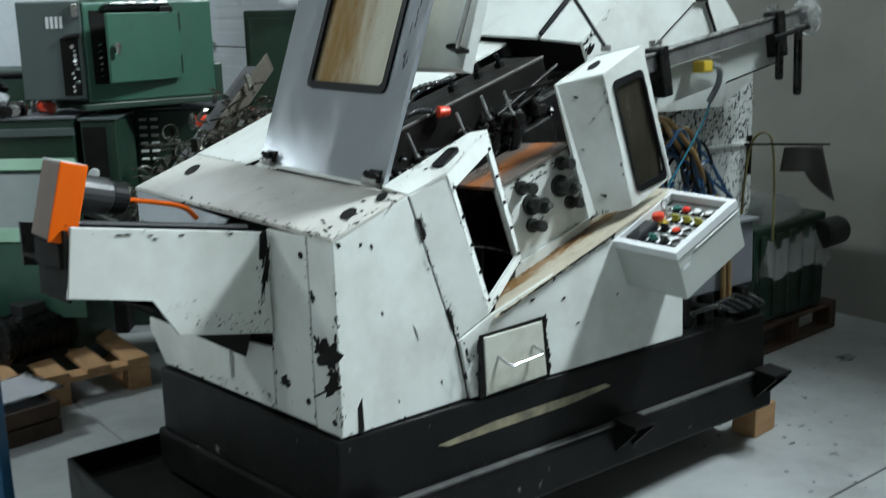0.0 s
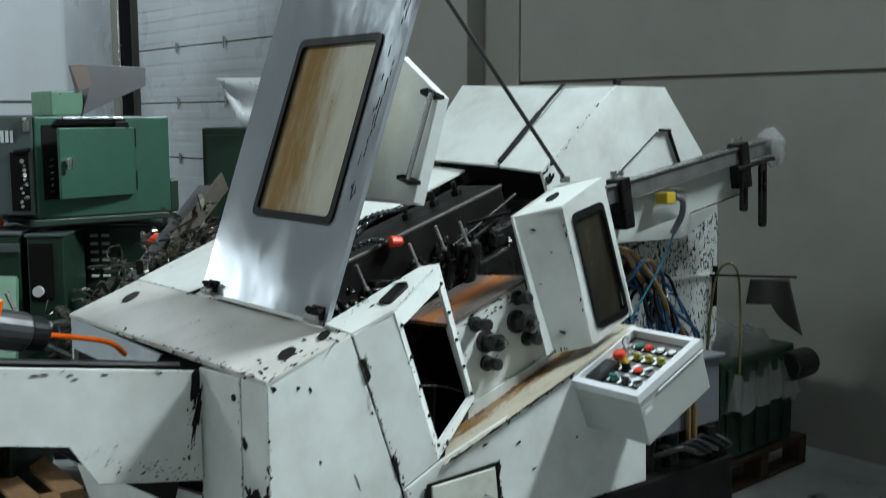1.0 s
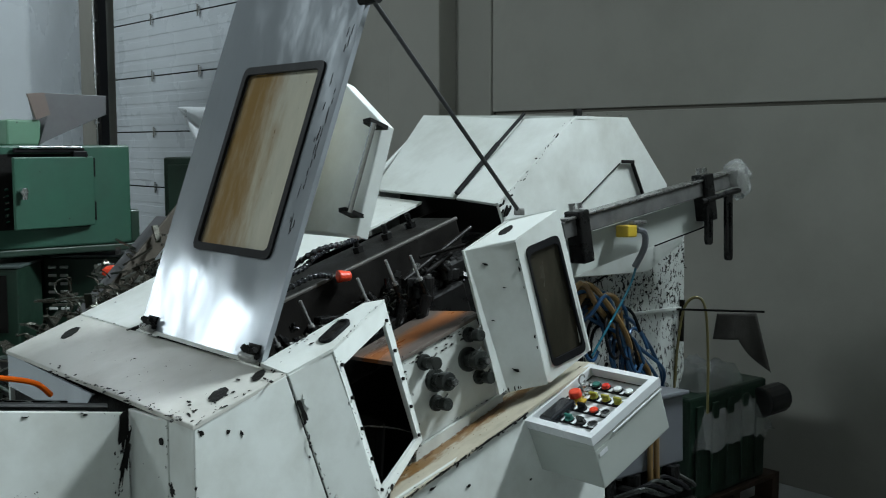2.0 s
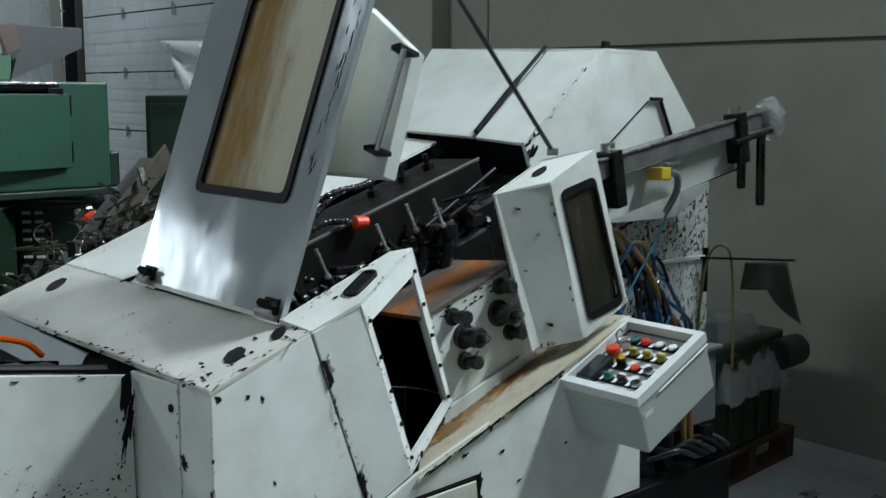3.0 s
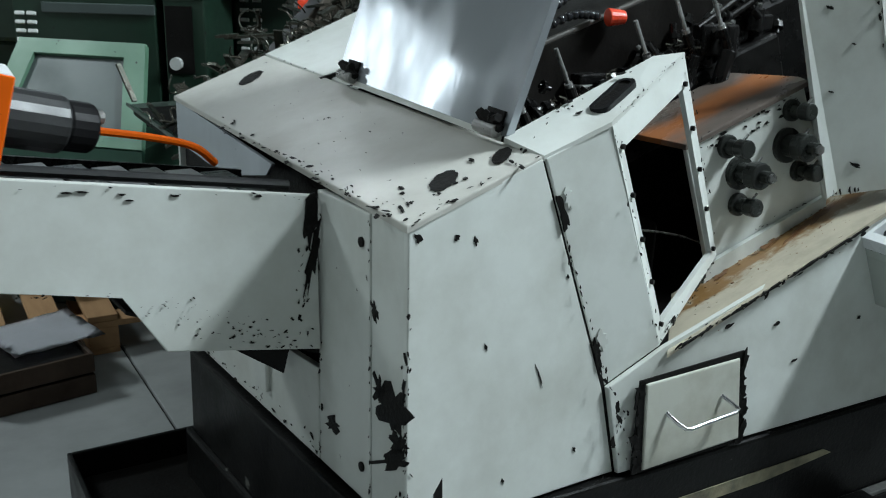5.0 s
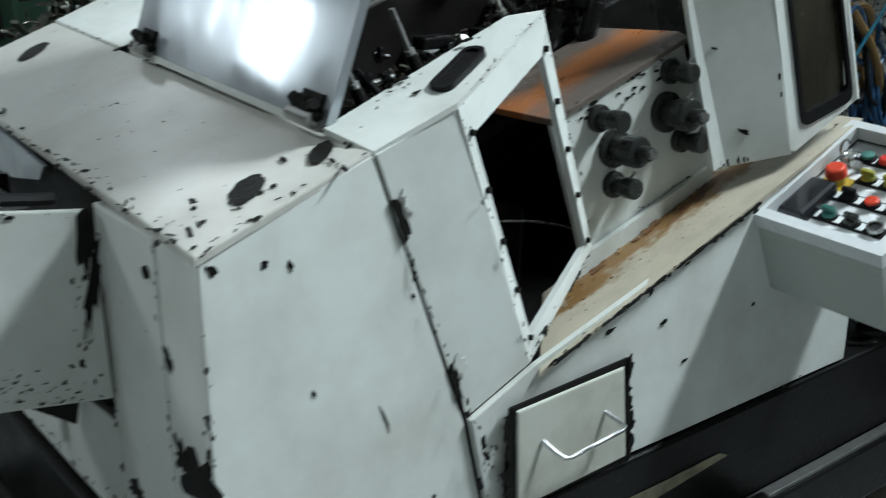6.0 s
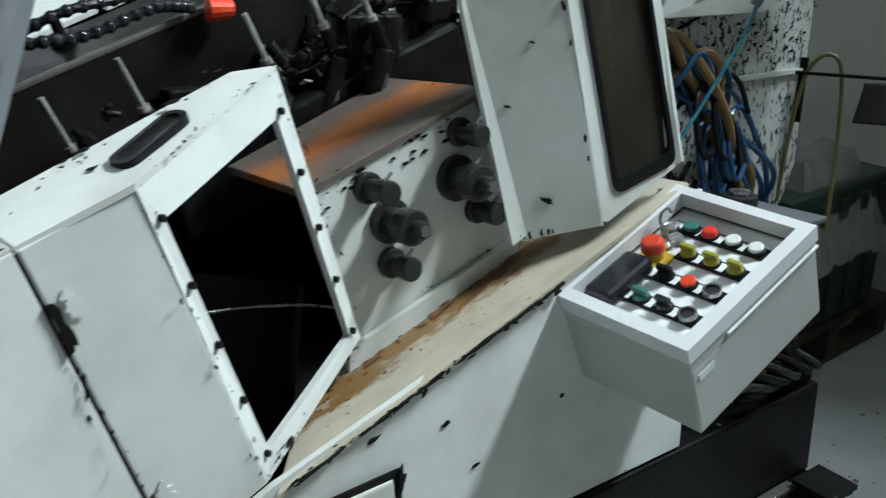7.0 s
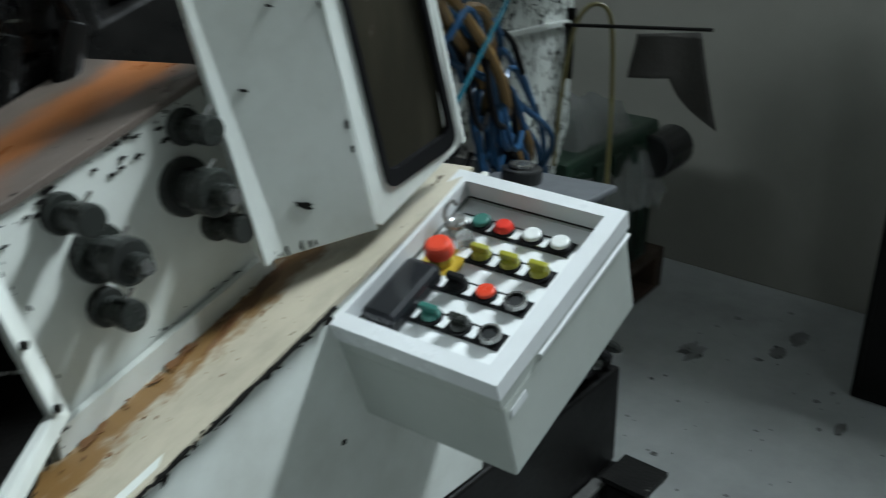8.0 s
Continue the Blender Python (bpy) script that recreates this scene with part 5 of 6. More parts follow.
def worn_edges():
    F, U = (0, -1, 0), (0, 0, 1)
    deck_n = (-0.27, -0.03, 0.96)
    edge_wear(lathe, (0.0, 0.0, 1.134), (0.287, 0.040, 1.229), deck_n, 34, 1, (0.003, 0.010), 0.008, lift=0.003)
    edge_wear(lathe, (0.0, 0.02, 1.136), (0.03, 0.95, 1.168), deck_n, 120, 2, (0.003, 0.016), 0.010, lift=0.003)
    edge_wear(lathe, (0.302, 0.05, 1.222), (0.322, 1.40, 1.291), deck_n, 60, 3, (0.003, 0.009), 0.003, lift=0.004)
    edge_wear(lathe, (0.05, 0.05, 1.15), (0.28, 0.30, 1.225), deck_n, 45, 4, (0.002, 0.008), 0.06, lift=0.004)
    edge_wear(lathe, (0.03, 0.3, 1.16), (0.25, 0.9, 1.24), deck_n, 45, 5, (0.002, 0.007), 0.08, lift=0.006)
    edge_wear(lathe, (0.291, 0.026, 1.215), (0.470, 0.004, 0.735), F, 70, 6, (0.003, 0.012), 0.003, lift=0.006)
    edge_wear(lathe, (0.476, 0.0, 0.740), (0.515, 0.0, 0.545), F, 30, 7, (0.004, 0.016), 0.010, lift=0.006)
    edge_wear(lathe, (0.0, 0.0, 0.55), (0.0, 0.0, 1.12), F, 26, 8, (0.003, 0.008), 0.004, lift=0.002)
    edge_wear(lathe, (0.0, 0.0, 0.55), (0.0, 0.0, 0.92), (-1, 0, 0), 60, 9, (0.004, 0.020), 0.012, lift=0.002)
    edge_wear(lathe, (0.0, 0.137, 0.55), (0.0, 0.137, 1.12), (-1, 0, 0), 36, 10, (0.003, 0.010), 0.004, lift=0.002)
    edge_wear(lathe, (0.0, 0.36, 0.56), (0.0, 0.36, 1.12), (-1, 0, 0), 40, 11, (0.003, 0.012), 0.006, lift=0.002)
    edge_wear(lathe, (0.0, 0.37, 0.56), (0.0, 1.15, 0.56), (-1, 0, 0), 70, 12, (0.003, 0.014), 0.012, lift=0.002)
    edge_wear(lathe, (0.02, -0.001, 0.545), (0.50, -0.001, 0.545), F, 40, 13, (0.003, 0.010), 0.004, lift=0.002)
    edge_wear(lathe, (0.87, -0.001, 0.545), (1.60, -0.001, 0.545), F, 40, 14, (0.003, 0.010), 0.004, lift=0.003)
    edge_wear(lathe, (0.640, 0.0, 0.803), (1.22, -0.002, 0.994), F, 110, 15, (0.003, 0.014), 0.004, lift=0.004)
    edge_wear(lathe, (0.437, 0.006, 1.282), (0.704, 0.110, 1.394), (-0.2, -0.9, 0.4), 36, 16, (0.002, 0.008), 0.004, lift=0.008)
    edge_wear(lathe, (0.302, 0.10, 1.240), (0.650, 0.135, 1.385), (-0.36, -0.2, 0.9), 34, 17, (0.003, 0.012), 0.014, lift=0.012)
    edge_wear(lathe, (0.625, 0.032, 0.815), (0.86, 0.130, 0.935), (0.35, -0.93, 0), 70, 18, (0.003, 0.012), 0.010, lift=0.006)
    edge_wear(lathe, (0.704, 0.108, 1.39), (0.872, 0.135, 0.94), (0.35, -0.93, 0), 40, 19, (0.002, 0.007), 0.005, lift=0.006)
    edge_wear(lathe, (0.437, 0.004, 1.27), (0.62, 0.030, 0.81), (0.2, -0.97, 0), 40, 20, (0.002, 0.007), 0.006, lift=0.006)
    edge_wear(lathe, (0.80, 0.162, 1.185), (1.13, 0.162, 1.295), F, 60, 21, (0.002, 0.007), 0.010, lift=0.002)
    edge_wear(lathe, (0.92, 0.162, 0.93), (1.20, 0.162, 1.02), F, 30, 22, (0.002, 0.006), 0.012, lift=0.002)
    edge_wear(lathe, (-0.60, 0.345, 1.192), (-0.03, 0.345, 1.118), F, 20, 23, (0.0015, 0.005), 0.004, lift=0.003)
    edge_wear(lathe, (-0.36, 0.345, 0.955), (-0.05, 0.345, 0.820), F, 110, 24, (0.0012, 0.004), 0.016, lift=0.003)
    edge_wear(lathe, (-0.05, 0.345, 0.83), (-0.02, 0.345, 1.10), F, 60, 25, (0.003, 0.010), 0.010, lift=0.003)
    edge_wear(lathe, (-0.62, 0.345, 1.0), (-0.40, 0.345, 0.975), F, 26, 26, (0.002, 0.006), 0.006, lift=0.003)
    edge_wear(lathe, (2.02, 0.50, 1.36), (2.45, 0.50, 1.42), F, 260, 29, (0.003, 0.012), 0.075, lift=0.003)
    edge_wear(lathe, (2.40, 0.50, 1.36), (2.80, 0.50, 1.44), F, 200, 30, (0.003, 0.014), 0.080, lift=0.003)
    edge_wear(lathe, (2.03, 0.50, 1.26), (2.78, 0.50, 1.27), F, 220, 31, (0.003, 0.015), 0.035, lift=0.003)
    edge_wear(lathe, (1.50, 0.40, 1.68), (1.925, 0.398, 2.035), F, 50, 27, (0.002, 0.010), 0.006, lift=0.004)
    edge_wear(lathe, (1.95, 0.40, 2.03), (2.25, 0.40, 2.045), F, 20, 28, (0.002, 0.008), 0.006, lift=0.004)


worn_edges()
lathe_base()
left_end()
deck()
front_panels()
knob_panel()
lid()
window_cover()
control_box()
inside()
hood()
chip_arm()


# ---- things round the lathe ----
def lathe_thing(name, label, category, group="", kind=""):
    return thing(name, LATHE, label, category, group, kind, scaled=True)


def orange_drive():
    unit = lathe_thing("drive_unit", "orange-fronted drive box with a dark motor on the chip arm", "drive unit")
    m = pose(-0.628, 0.375, 1.166, 0, 14, -6)
    body = part("housing", box((-0.036, 0.004, 0), (0.036, 0.19, 0.213), 0.006, m=m), TAUPE, unit)
    part("front_cover", box((-0.037, -0.004, -0.004), (0.038, 0.0035, 0.216), 0.005, m=m), ORANGE, body, "orange front cover")
    part("top_edge", box((-0.036, 0.002, 0.2132), (0.036, 0.192, 0.218), 0.002, m=m), RIM, body)
    motor = part("motor", rod((-0.57, 0.46, 1.295), (-0.45, 0.49, 1.265), 0.054, 20, bevel=0.006), MOTOR, unit)
    part("motor_cap", rod((-0.45, 0.49, 1.265), (-0.395, 0.505, 1.252), 0.047, 20, bevel=0.006), RUBBER, motor)
    part("gland", rod((-0.40, 0.50, 1.275), (-0.37, 0.51, 1.27), 0.014, 12), STEEL, motor)
    part("cable", tube([(-0.39, 0.49, 1.25), (-0.28, 0.50, 1.228), (-0.20, 0.50, 1.205), (-0.15, 0.52, 1.165)], 0.008, 8), ORANGE, unit, "orange cable")
    part("mount", box((-0.64, 0.37, 1.09), (-0.53, 0.56, 1.165), 0.006), GRIME_SHADE, unit)


def hose_bundle():
    bundle = lathe_thing("hose_bundle", "bundle of blue, ochre and black hoses behind the control box", "hoses")
    rng = random.Random(77)
    for k in range(20):
        mat = (BLUE, OCHRE, RUBBER, BLUE, OCHRE, BLUE)[k % 6]
        u0, far = 1.90 + rng.uniform(-0.06, 0.06), rng.uniform(0, 1)
        pts = [(u0 - 0.05, 0.44 + rng.uniform(-0.04, 0.04), 1.06 + rng.uniform(-0.1, 0.1)),
               (u0 + rng.uniform(-0.03, 0.03), 0.38 + rng.uniform(-0.06, 0.06), 1.30 + rng.uniform(-0.06, 0.06)),
               (u0 + 0.10 + 0.08 * far, 0.36 + rng.uniform(-0.06, 0.06), 1.27 + rng.uniform(-0.06, 0.04)),
               (u0 + 0.20 + 0.20 * far, 0.36 + rng.uniform(-0.06, 0.06), 1.10 + rng.uniform(-0.04, 0.04)),
               (u0 + 0.30 + 0.26 * far, 0.38 + rng.uniform(-0.04, 0.04), 0.95 + rng.uniform(-0.04, 0.03)), (u0 + 0.36 + 0.24 * far, 0.42, 0.82)]
        part("hose", tube(pts, 0.012 if mat is OCHRE else 0.008, 8, 6), mat, bundle)
    for k in range(12):
        c = Vector((2.05 + rng.uniform(-0.10, 0.18), 0.34 + rng.uniform(-0.04, 0.04), 1.06 + rng.uniform(-0.08, 0.10)))
        r = rng.uniform(0.07, 0.14)
        part("coil", tube([c + Vector((r * math.cos(q * 0.785) * 0.8, 0.02 * math.sin(q), r * math.sin(q * 0.785))) for q in range(8)], 0.007, 8, 5), BLUE if k % 3 else RUBBER, bundle)
    part("air_hose", tube([(1.90, 0.30, 1.08), (2.02, 0.29, 1.22), (2.10, 0.27, 1.34), (2.12, 0.24, 1.45)], 0.005, 8), CYAN, bundle, "light blue air hose")
    part("conduit", tube([(2.11, 0.25, 1.42), (2.12, 0.21, 1.50), (2.09, 0.19, 1.56), (2.00, 0.18, 1.575)], 0.013, 8), TANK, bundle, "grey armoured conduit")


def pump_tank():
    tank = lathe_thing("coolant_tank", "blue-grey coolant tank with pumps on the base", "tank")
    part("body", box((1.68, 0.06, 0.66), (2.165, 0.46, 0.925), 0.008), TANK, tank)
    part("cover", box((1.66, 0.04, 0.927), (2.18, 0.48, 0.942), 0.004), TANK, tank)
    cap = part("pump", rod((2.08, 0.22, 0.943), (2.08, 0.22, 0.975), 0.045, 20, bevel=0.006), MOTOR, tank)
    part("pump_cap", rod((2.08, 0.22, 0.975), (2.08, 0.22, 0.985), 0.028, 16, bevel=0.003), STEEL, cap)
    for u in (1.93, 1.97):
        part("pipe", rod((u, 0.045, 0.60), (u, 0.045, 0.80), 0.011, 10), OCHRE, tank)
    for k, (u, v, z) in enumerate(((1.74, 0.10, 0.58), (1.86, 0.08, 0.575), (2.00, 0.12, 0.58), (2.08, 0.06, 0.57))):
        part("foot", rod((u, v, 0.534), (u, v, 0.66), 0.035, 14), DARK, tank)
    part("valve", rod((1.80, 0.02, 0.60), (1.80, 0.10, 0.60), 0.03, 14), DARK, tank)
    for k in range(5):
        rng = random.Random(50 + k)
        part("hose", tube([(1.72 + k * 0.08, 0.05, 0.60), (1.80 + k * 0.07, -0.02 + 0.02 * k, 0.63), (1.95 + k * 0.05, 0.0, 0.58), (2.12, 0.03 + 0.01 * k, 0.57), (2.19, 0.05, 0.50 - 0.04 * k)], 0.010, 8, 6), RUBBER if k % 2 else KNOB, tank)


def rag_on_rod():
    arm = lathe_thing("hanging_rod", "thin steel rod with a yellow hose arched over it", "rod")
    part("bar", rod((2.70, 0.56, 1.190), (2.86, 0.12, 1.192), 0.005, 8), GRIME_SHADE, arm)
    part("bracket", rod((2.765, 0.49, 1.04), (2.775, 0.49, 1.23), 0.012, 8), GRIME_SHADE, arm)
    part("arched_hose", tube([(2.72, 0.50, 0.80), (2.735, 0.485, 1.05), (2.75, 0.46, 1.20), (2.78, 0.42, 1.245), (2.80, 0.385, 1.20), (2.80, 0.37, 1.0), (2.78, 0.36, 0.72)], 0.0065, 8), OLIVE, arm, "thin olive-yellow hose")
    rag = lathe_thing("rag", "stiff brown-grey rag hanging over a thin rod", "rag")
    bm = bmesh.new()
    a, b = Vector((2.716, 0.268, 1.186)), Vector((2.826, 0.138, 1.188))
    cols, rows = 15, 14
    grid = []
    for i in range(cols):
        t = i / (cols - 1)
        drop = 0.115 + 0.145 * max(0.0, (t - 0.45) / 0.55) ** 0.7
        col = []
        for j in range(rows):
            s = j / (rows - 1)
            p = a.lerp(b, t) + Vector((0.5, 0.6, 0)) * (0.018 * math.sin(t * 9 + s * 2) * s) + Vector((0.05, -0.05, 0)) * s * (t - 0.2)
            col.append(bm.verts.new((p.x, p.y, p.z - drop * s)))
        grid.append(col)
    faces = [bm.faces.new((grid[i][j], grid[i + 1][j], grid[i + 1][j + 1], grid[i][j + 1])) for i in range(cols - 1) for j in range(rows - 1)]
    bmesh.ops.recalc_face_normals(bm, faces=bm.faces)
    bmesh.ops.solidify(bm, geom=bm.faces[:], thickness=0.004)
    part("cloth", bm, CLOTH, rag, smooth=True)


def timber(m, size, label):
    block = thing("timber_block", m, label, "block", "timbers under the lathe")
    part("block", box((-size[0] / 2, -size[1] / 2, 0), (size[0] / 2, size[1] / 2, size[2]), 0.004), WOOD, block)


def pallet(m, name_label, group, wood=None):
    wood = wood or WOOD
    ob = thing("pallet", m, name_label, "pallet", group)
    for k in range(5):
        part("top_board", box((0, 0.0 + k * 0.175, 0.118), (1.2, 0.10 + k * 0.175, 0.140), 0.003), wood, ob)
    for k in range(3):
        part("bearer", box((0.0 + k * 0.55, 0, 0.096), (0.10 + k * 0.55, 0.80, 0.1178), 0.002), wood, ob)
        part("bottom_board", box((0, k * 0.35, 0.0), (1.2, 0.10 + k * 0.35, 0.018), 0.002), wood, ob)
        for j in range(3):
            part("foot_block", box((0.0 + k * 0.55, j * 0.35, 0.0182), (0.10 + k * 0.55, 0.10 + j * 0.35, 0.0958), 0.003), wood, ob)
    return ob


orange_drive()
hose_bundle()
pump_tank()
rag_on_rod()
timber(ROOM @ pose(1.93, 0.14, 0, 0, 0, 4), (0.14, 0.10, 0.113), "pale sawn timber block under the black base")
timber(ROOM @ pose(1.85, 0.95, 0, 0, 0, 2), (0.14, 0.10, 0.105), "pale sawn timber block under the black base")
timber(ROOM @ pose(0.12, 0.95, 0, 0, 0, 2), (0.14, 0.12, 0.155), "pale sawn timber block under the black base")
timber(ROOM @ pose(0.10, 0.12, 0, 0, 0, 2), (0.14, 0.12, 0.185), "pale sawn timber block under the black base")


def drip_tray():
    tray = thing("drip_tray", ROOM @ pose(-0.30, 0.40, 0), "low black oily drip tray on the floor", "tray")
    part("bottom", box((0.0, 0.0, 0.004), (0.34, 0.80, 0.016), 0.002), BASE, tray)
    for lo, hi in (((0, 0, 0.0), (0.34, 0.012, 0.19)), ((0, 0.80, 0.0), (0.34, 0.812, 0.19)), ((-0.012, 0, 0.0), (0, 0.812, 0.19)), ((0.34, 0, 0.0), (0.352, 0.812, 0.19))):
        part("side", box(lo, hi, 0.003), BASE, tray)
    part("oil_sludge", box((0.002, 0.014, 0.0165), (0.338, 0.798, 0.12), 0.004), GRIME_SHADE, tray)


drip_tray()
left_pallet = ROOM @ pose(0.387, 2.18, 0, 0, 0, 88)
pallet(left_pallet, "raw wooden pallet carrying old drives", "pallets")


def old_drives():
    """Black greasy motors and gearboxes on the pallet."""
    for k, (a, b, r, long, turn) in enumerate(((0.02, 0.24, 0.10, 0.32, 15), (-0.20, 0.42, 0.12, 0.30, 75), (0.10, 0.62, 0.12, 0.34, 110))):
        m = ROOM @ pose(a - 0.02, 2.30 + b, 0.14, 0, 0, turn)
        unit = thing("old_motor", m, "greasy black electric motor lying on the pallet", "motor", "old drives")
        body = part("casing", rod((-long / 2, 0, r), (long / 2, 0, r), r, 22, bevel=0.01), DARK, unit)
        for q in range(9):
            x = -long / 2 + long * (q + 0.5) / 9
            part("fin", rod((x - 0.006, 0, r), (x + 0.006, 0, r), r * 1.07, 22), DARK, body)
        part("terminal_box", box((-0.06, -0.05, r * 1.9), (0.06, 0.05, r * 2.45), 0.006), MOTOR, unit)
        part("shaft", rod((long / 2, 0, r), (long / 2 + 0.08, 0, r), 0.02, 12), STEEL, unit)
        part("foot", box((-long / 3, -r, 0.0), (long / 3, r, 0.03), 0.004), DARK, unit)
    bin_ = thing("scrap_box", ROOM @ pose(-0.42, 1.86, 0, 0, 0, 8), "dark scrap box on the floor beside the pallet", "box")
    part("bottom", box((0.006, 0.006, 0.0), (0.314, 0.264, 0.012), 0.002), WOOD_DARK, bin_)
    for z in (0.0, 0.072):
        part("plank", box((0, 0, z + 0.002), (0.32, 0.012, z + 0.066), 0.003), WOOD_DARK, bin_)
        part("plank", box((0, 0.258, z + 0.002), (0.32, 0.270, z + 0.066), 0.003), WOOD_DARK, bin_)
        part("plank", box((0, 0.0125, z + 0.002), (0.012, 0.2575, z + 0.066), 0.003), WOOD_DARK, bin_)
        part("plank", box((0.308, 0.0125, z + 0.002), (0.320, 0.2575, z + 0.066), 0.003), WOOD_DARK, bin_)
    part("scrap_fill", box((0.014, 0.014, 0.0125), (0.306, 0.256, 0.128), 0.01), GRIME_SHADE, bin_)
    sheet = thing("paper_sheet", ROOM @ pose(-0.33, 1.93, 0.156, 0, 0, 14), "crumpled white paper sheet lying on the scrap box", "paper")
    bm = bmesh.new()
    grid = [[bm.verts.new((i * 0.042, j * 0.035, 0.012 * noise.noise(Vector((i * 0.7, j * 0.7, 3))))) for j in range(9)] for i in range(8)]
    for i in range(7):
        for j in range(8):
            bm.faces.new((grid[i][j], grid[i + 1][j], grid[i + 1][j + 1], grid[i][j + 1]))
    bmesh.ops.solidify(bm, geom=bm.faces[:], thickness=0.001)
    part("sheet", bm, PAPER, sheet, smooth=True)


old_drives()


def swarf_heap():
    """Curled turnings piled on the floor behind the lathe's end, with a chute."""
    rng = random.Random(6)
    heap = part("swarf_heap", bmesh.new(), CHIPS, label="tangled heap of dark metal turnings and scrap")
    heap.matrix_world = ROOM
    tagged(heap, category="swarf", kind="stuff")
    bm = bmesh.new()
    for k in range(330):
        t = rng.random()
        a, b = 0.18 + 0.75 * t + rng.gauss(0, 0.10), 1.62 + 0.30 * t + rng.gauss(0, 0.14)
        z = 0.86 + 0.34 * t + rng.gauss(0, 0.05)
        c = Vector((a, b, z))
        d = Vector((rng.gauss(0, 1), rng.gauss(0, 1), rng.gauss(0, 0.5))).normalized()
        if k % 3:
            s = rng.uniform(0.02, 0.09)
            box((-s, -0.006, -0.004), (s, rng.uniform(0.004, 0.03), 0.004), 0, bm, Matrix.Translation(c) @ d.to_track_quat("X", "Z").to_matrix().to_4x4())
        else:
            r = rng.uniform(0.012, 0.035)
            e = d.orthogonal().normalized()
            f = d.cross(e)
            tube([c + d * (q * 0.008) + (e * math.cos(q * 1.1) + f * math.sin(q * 1.1)) * r for q in range(9)], 0.003, 4, 2, bm)
    bm.to_mesh(heap.data)
    bm.free()
    heap.data.materials.clear()
    heap.data.materials.append(CHIPS)
    bin_ = thing("scrap_bin", ROOM @ pose(0.05, 1.45, 0), "dark green tapered steel bin heaped with turnings", "bin")
    foot, rim = [(0.60, 0.25), (1.10, 0.25), (1.10, 0.70), (0.60, 0.70)], [(0.08, 0.02), (1.15, 0.10), (1.15, 0.80), (0.08, 0.80)]
    for k in range(4):
        (x0, y0), (x1, y1), (x2, y2), (x3, y3) = foot[k - 1], foot[k], rim[k], rim[k - 1]
        part("shell", plate([(x0, y0, 0.55), (x1, y1, 0.55), (x2, y2, 0.84), (x3, y3, 0.84)], 0.010), GREEN_DARK, bin_)
    part("fill", plate([(0.10, 0.05, 0.83), (1.13, 0.12, 0.83), (1.13, 0.78, 0.83), (0.10, 0.78, 0.83)], 0.02), GRIME_SHADE, bin_)
    for x, y in foot:
        part("leg", box((x - 0.03, y - 0.03, 0), (x + 0.03, y + 0.03, 0.55), 0.004), GREEN_DARK, bin_)
    part("chute", box((0, -0.07, 0), (0.78, 0.07, 0.02), 0.004, m=pose(0.42, 0.48, 0.92, 0, -33, 28)), GREY_SHEET, bin_)
    part("chute_side", box((0, -0.08, 0), (0.78, -0.07, 0.09), 0.003, m=pose(0.42, 0.48, 0.92, 0, -33, 28)), CHUTE, bin_)


swarf_heap()


def scrap_lot(name, label, cat, at, n, spread, mats, seed):
    rng = random.Random(seed)
    for k in range(n):
        m = ROOM @ pose(at[0] + rng.uniform(-spread[0], spread[0]), at[1] + rng.uniform(-spread[1], spread[1]), at[2], 0, 0, rng.uniform(0, 180))
        ob = thing(name, m, label, cat, name + "s")
        s = rng.uniform(0.03, 0.08)
        part("body", rod((-s, 0, 0.03), (s, 0, 0.03), 0.03, 12, bevel=0.004), mats[k % len(mats)], ob)
        part("flange", rod((s, 0, 0.03), (s + 0.015, 0, 0.03), 0.04, 12), STEEL, ob)


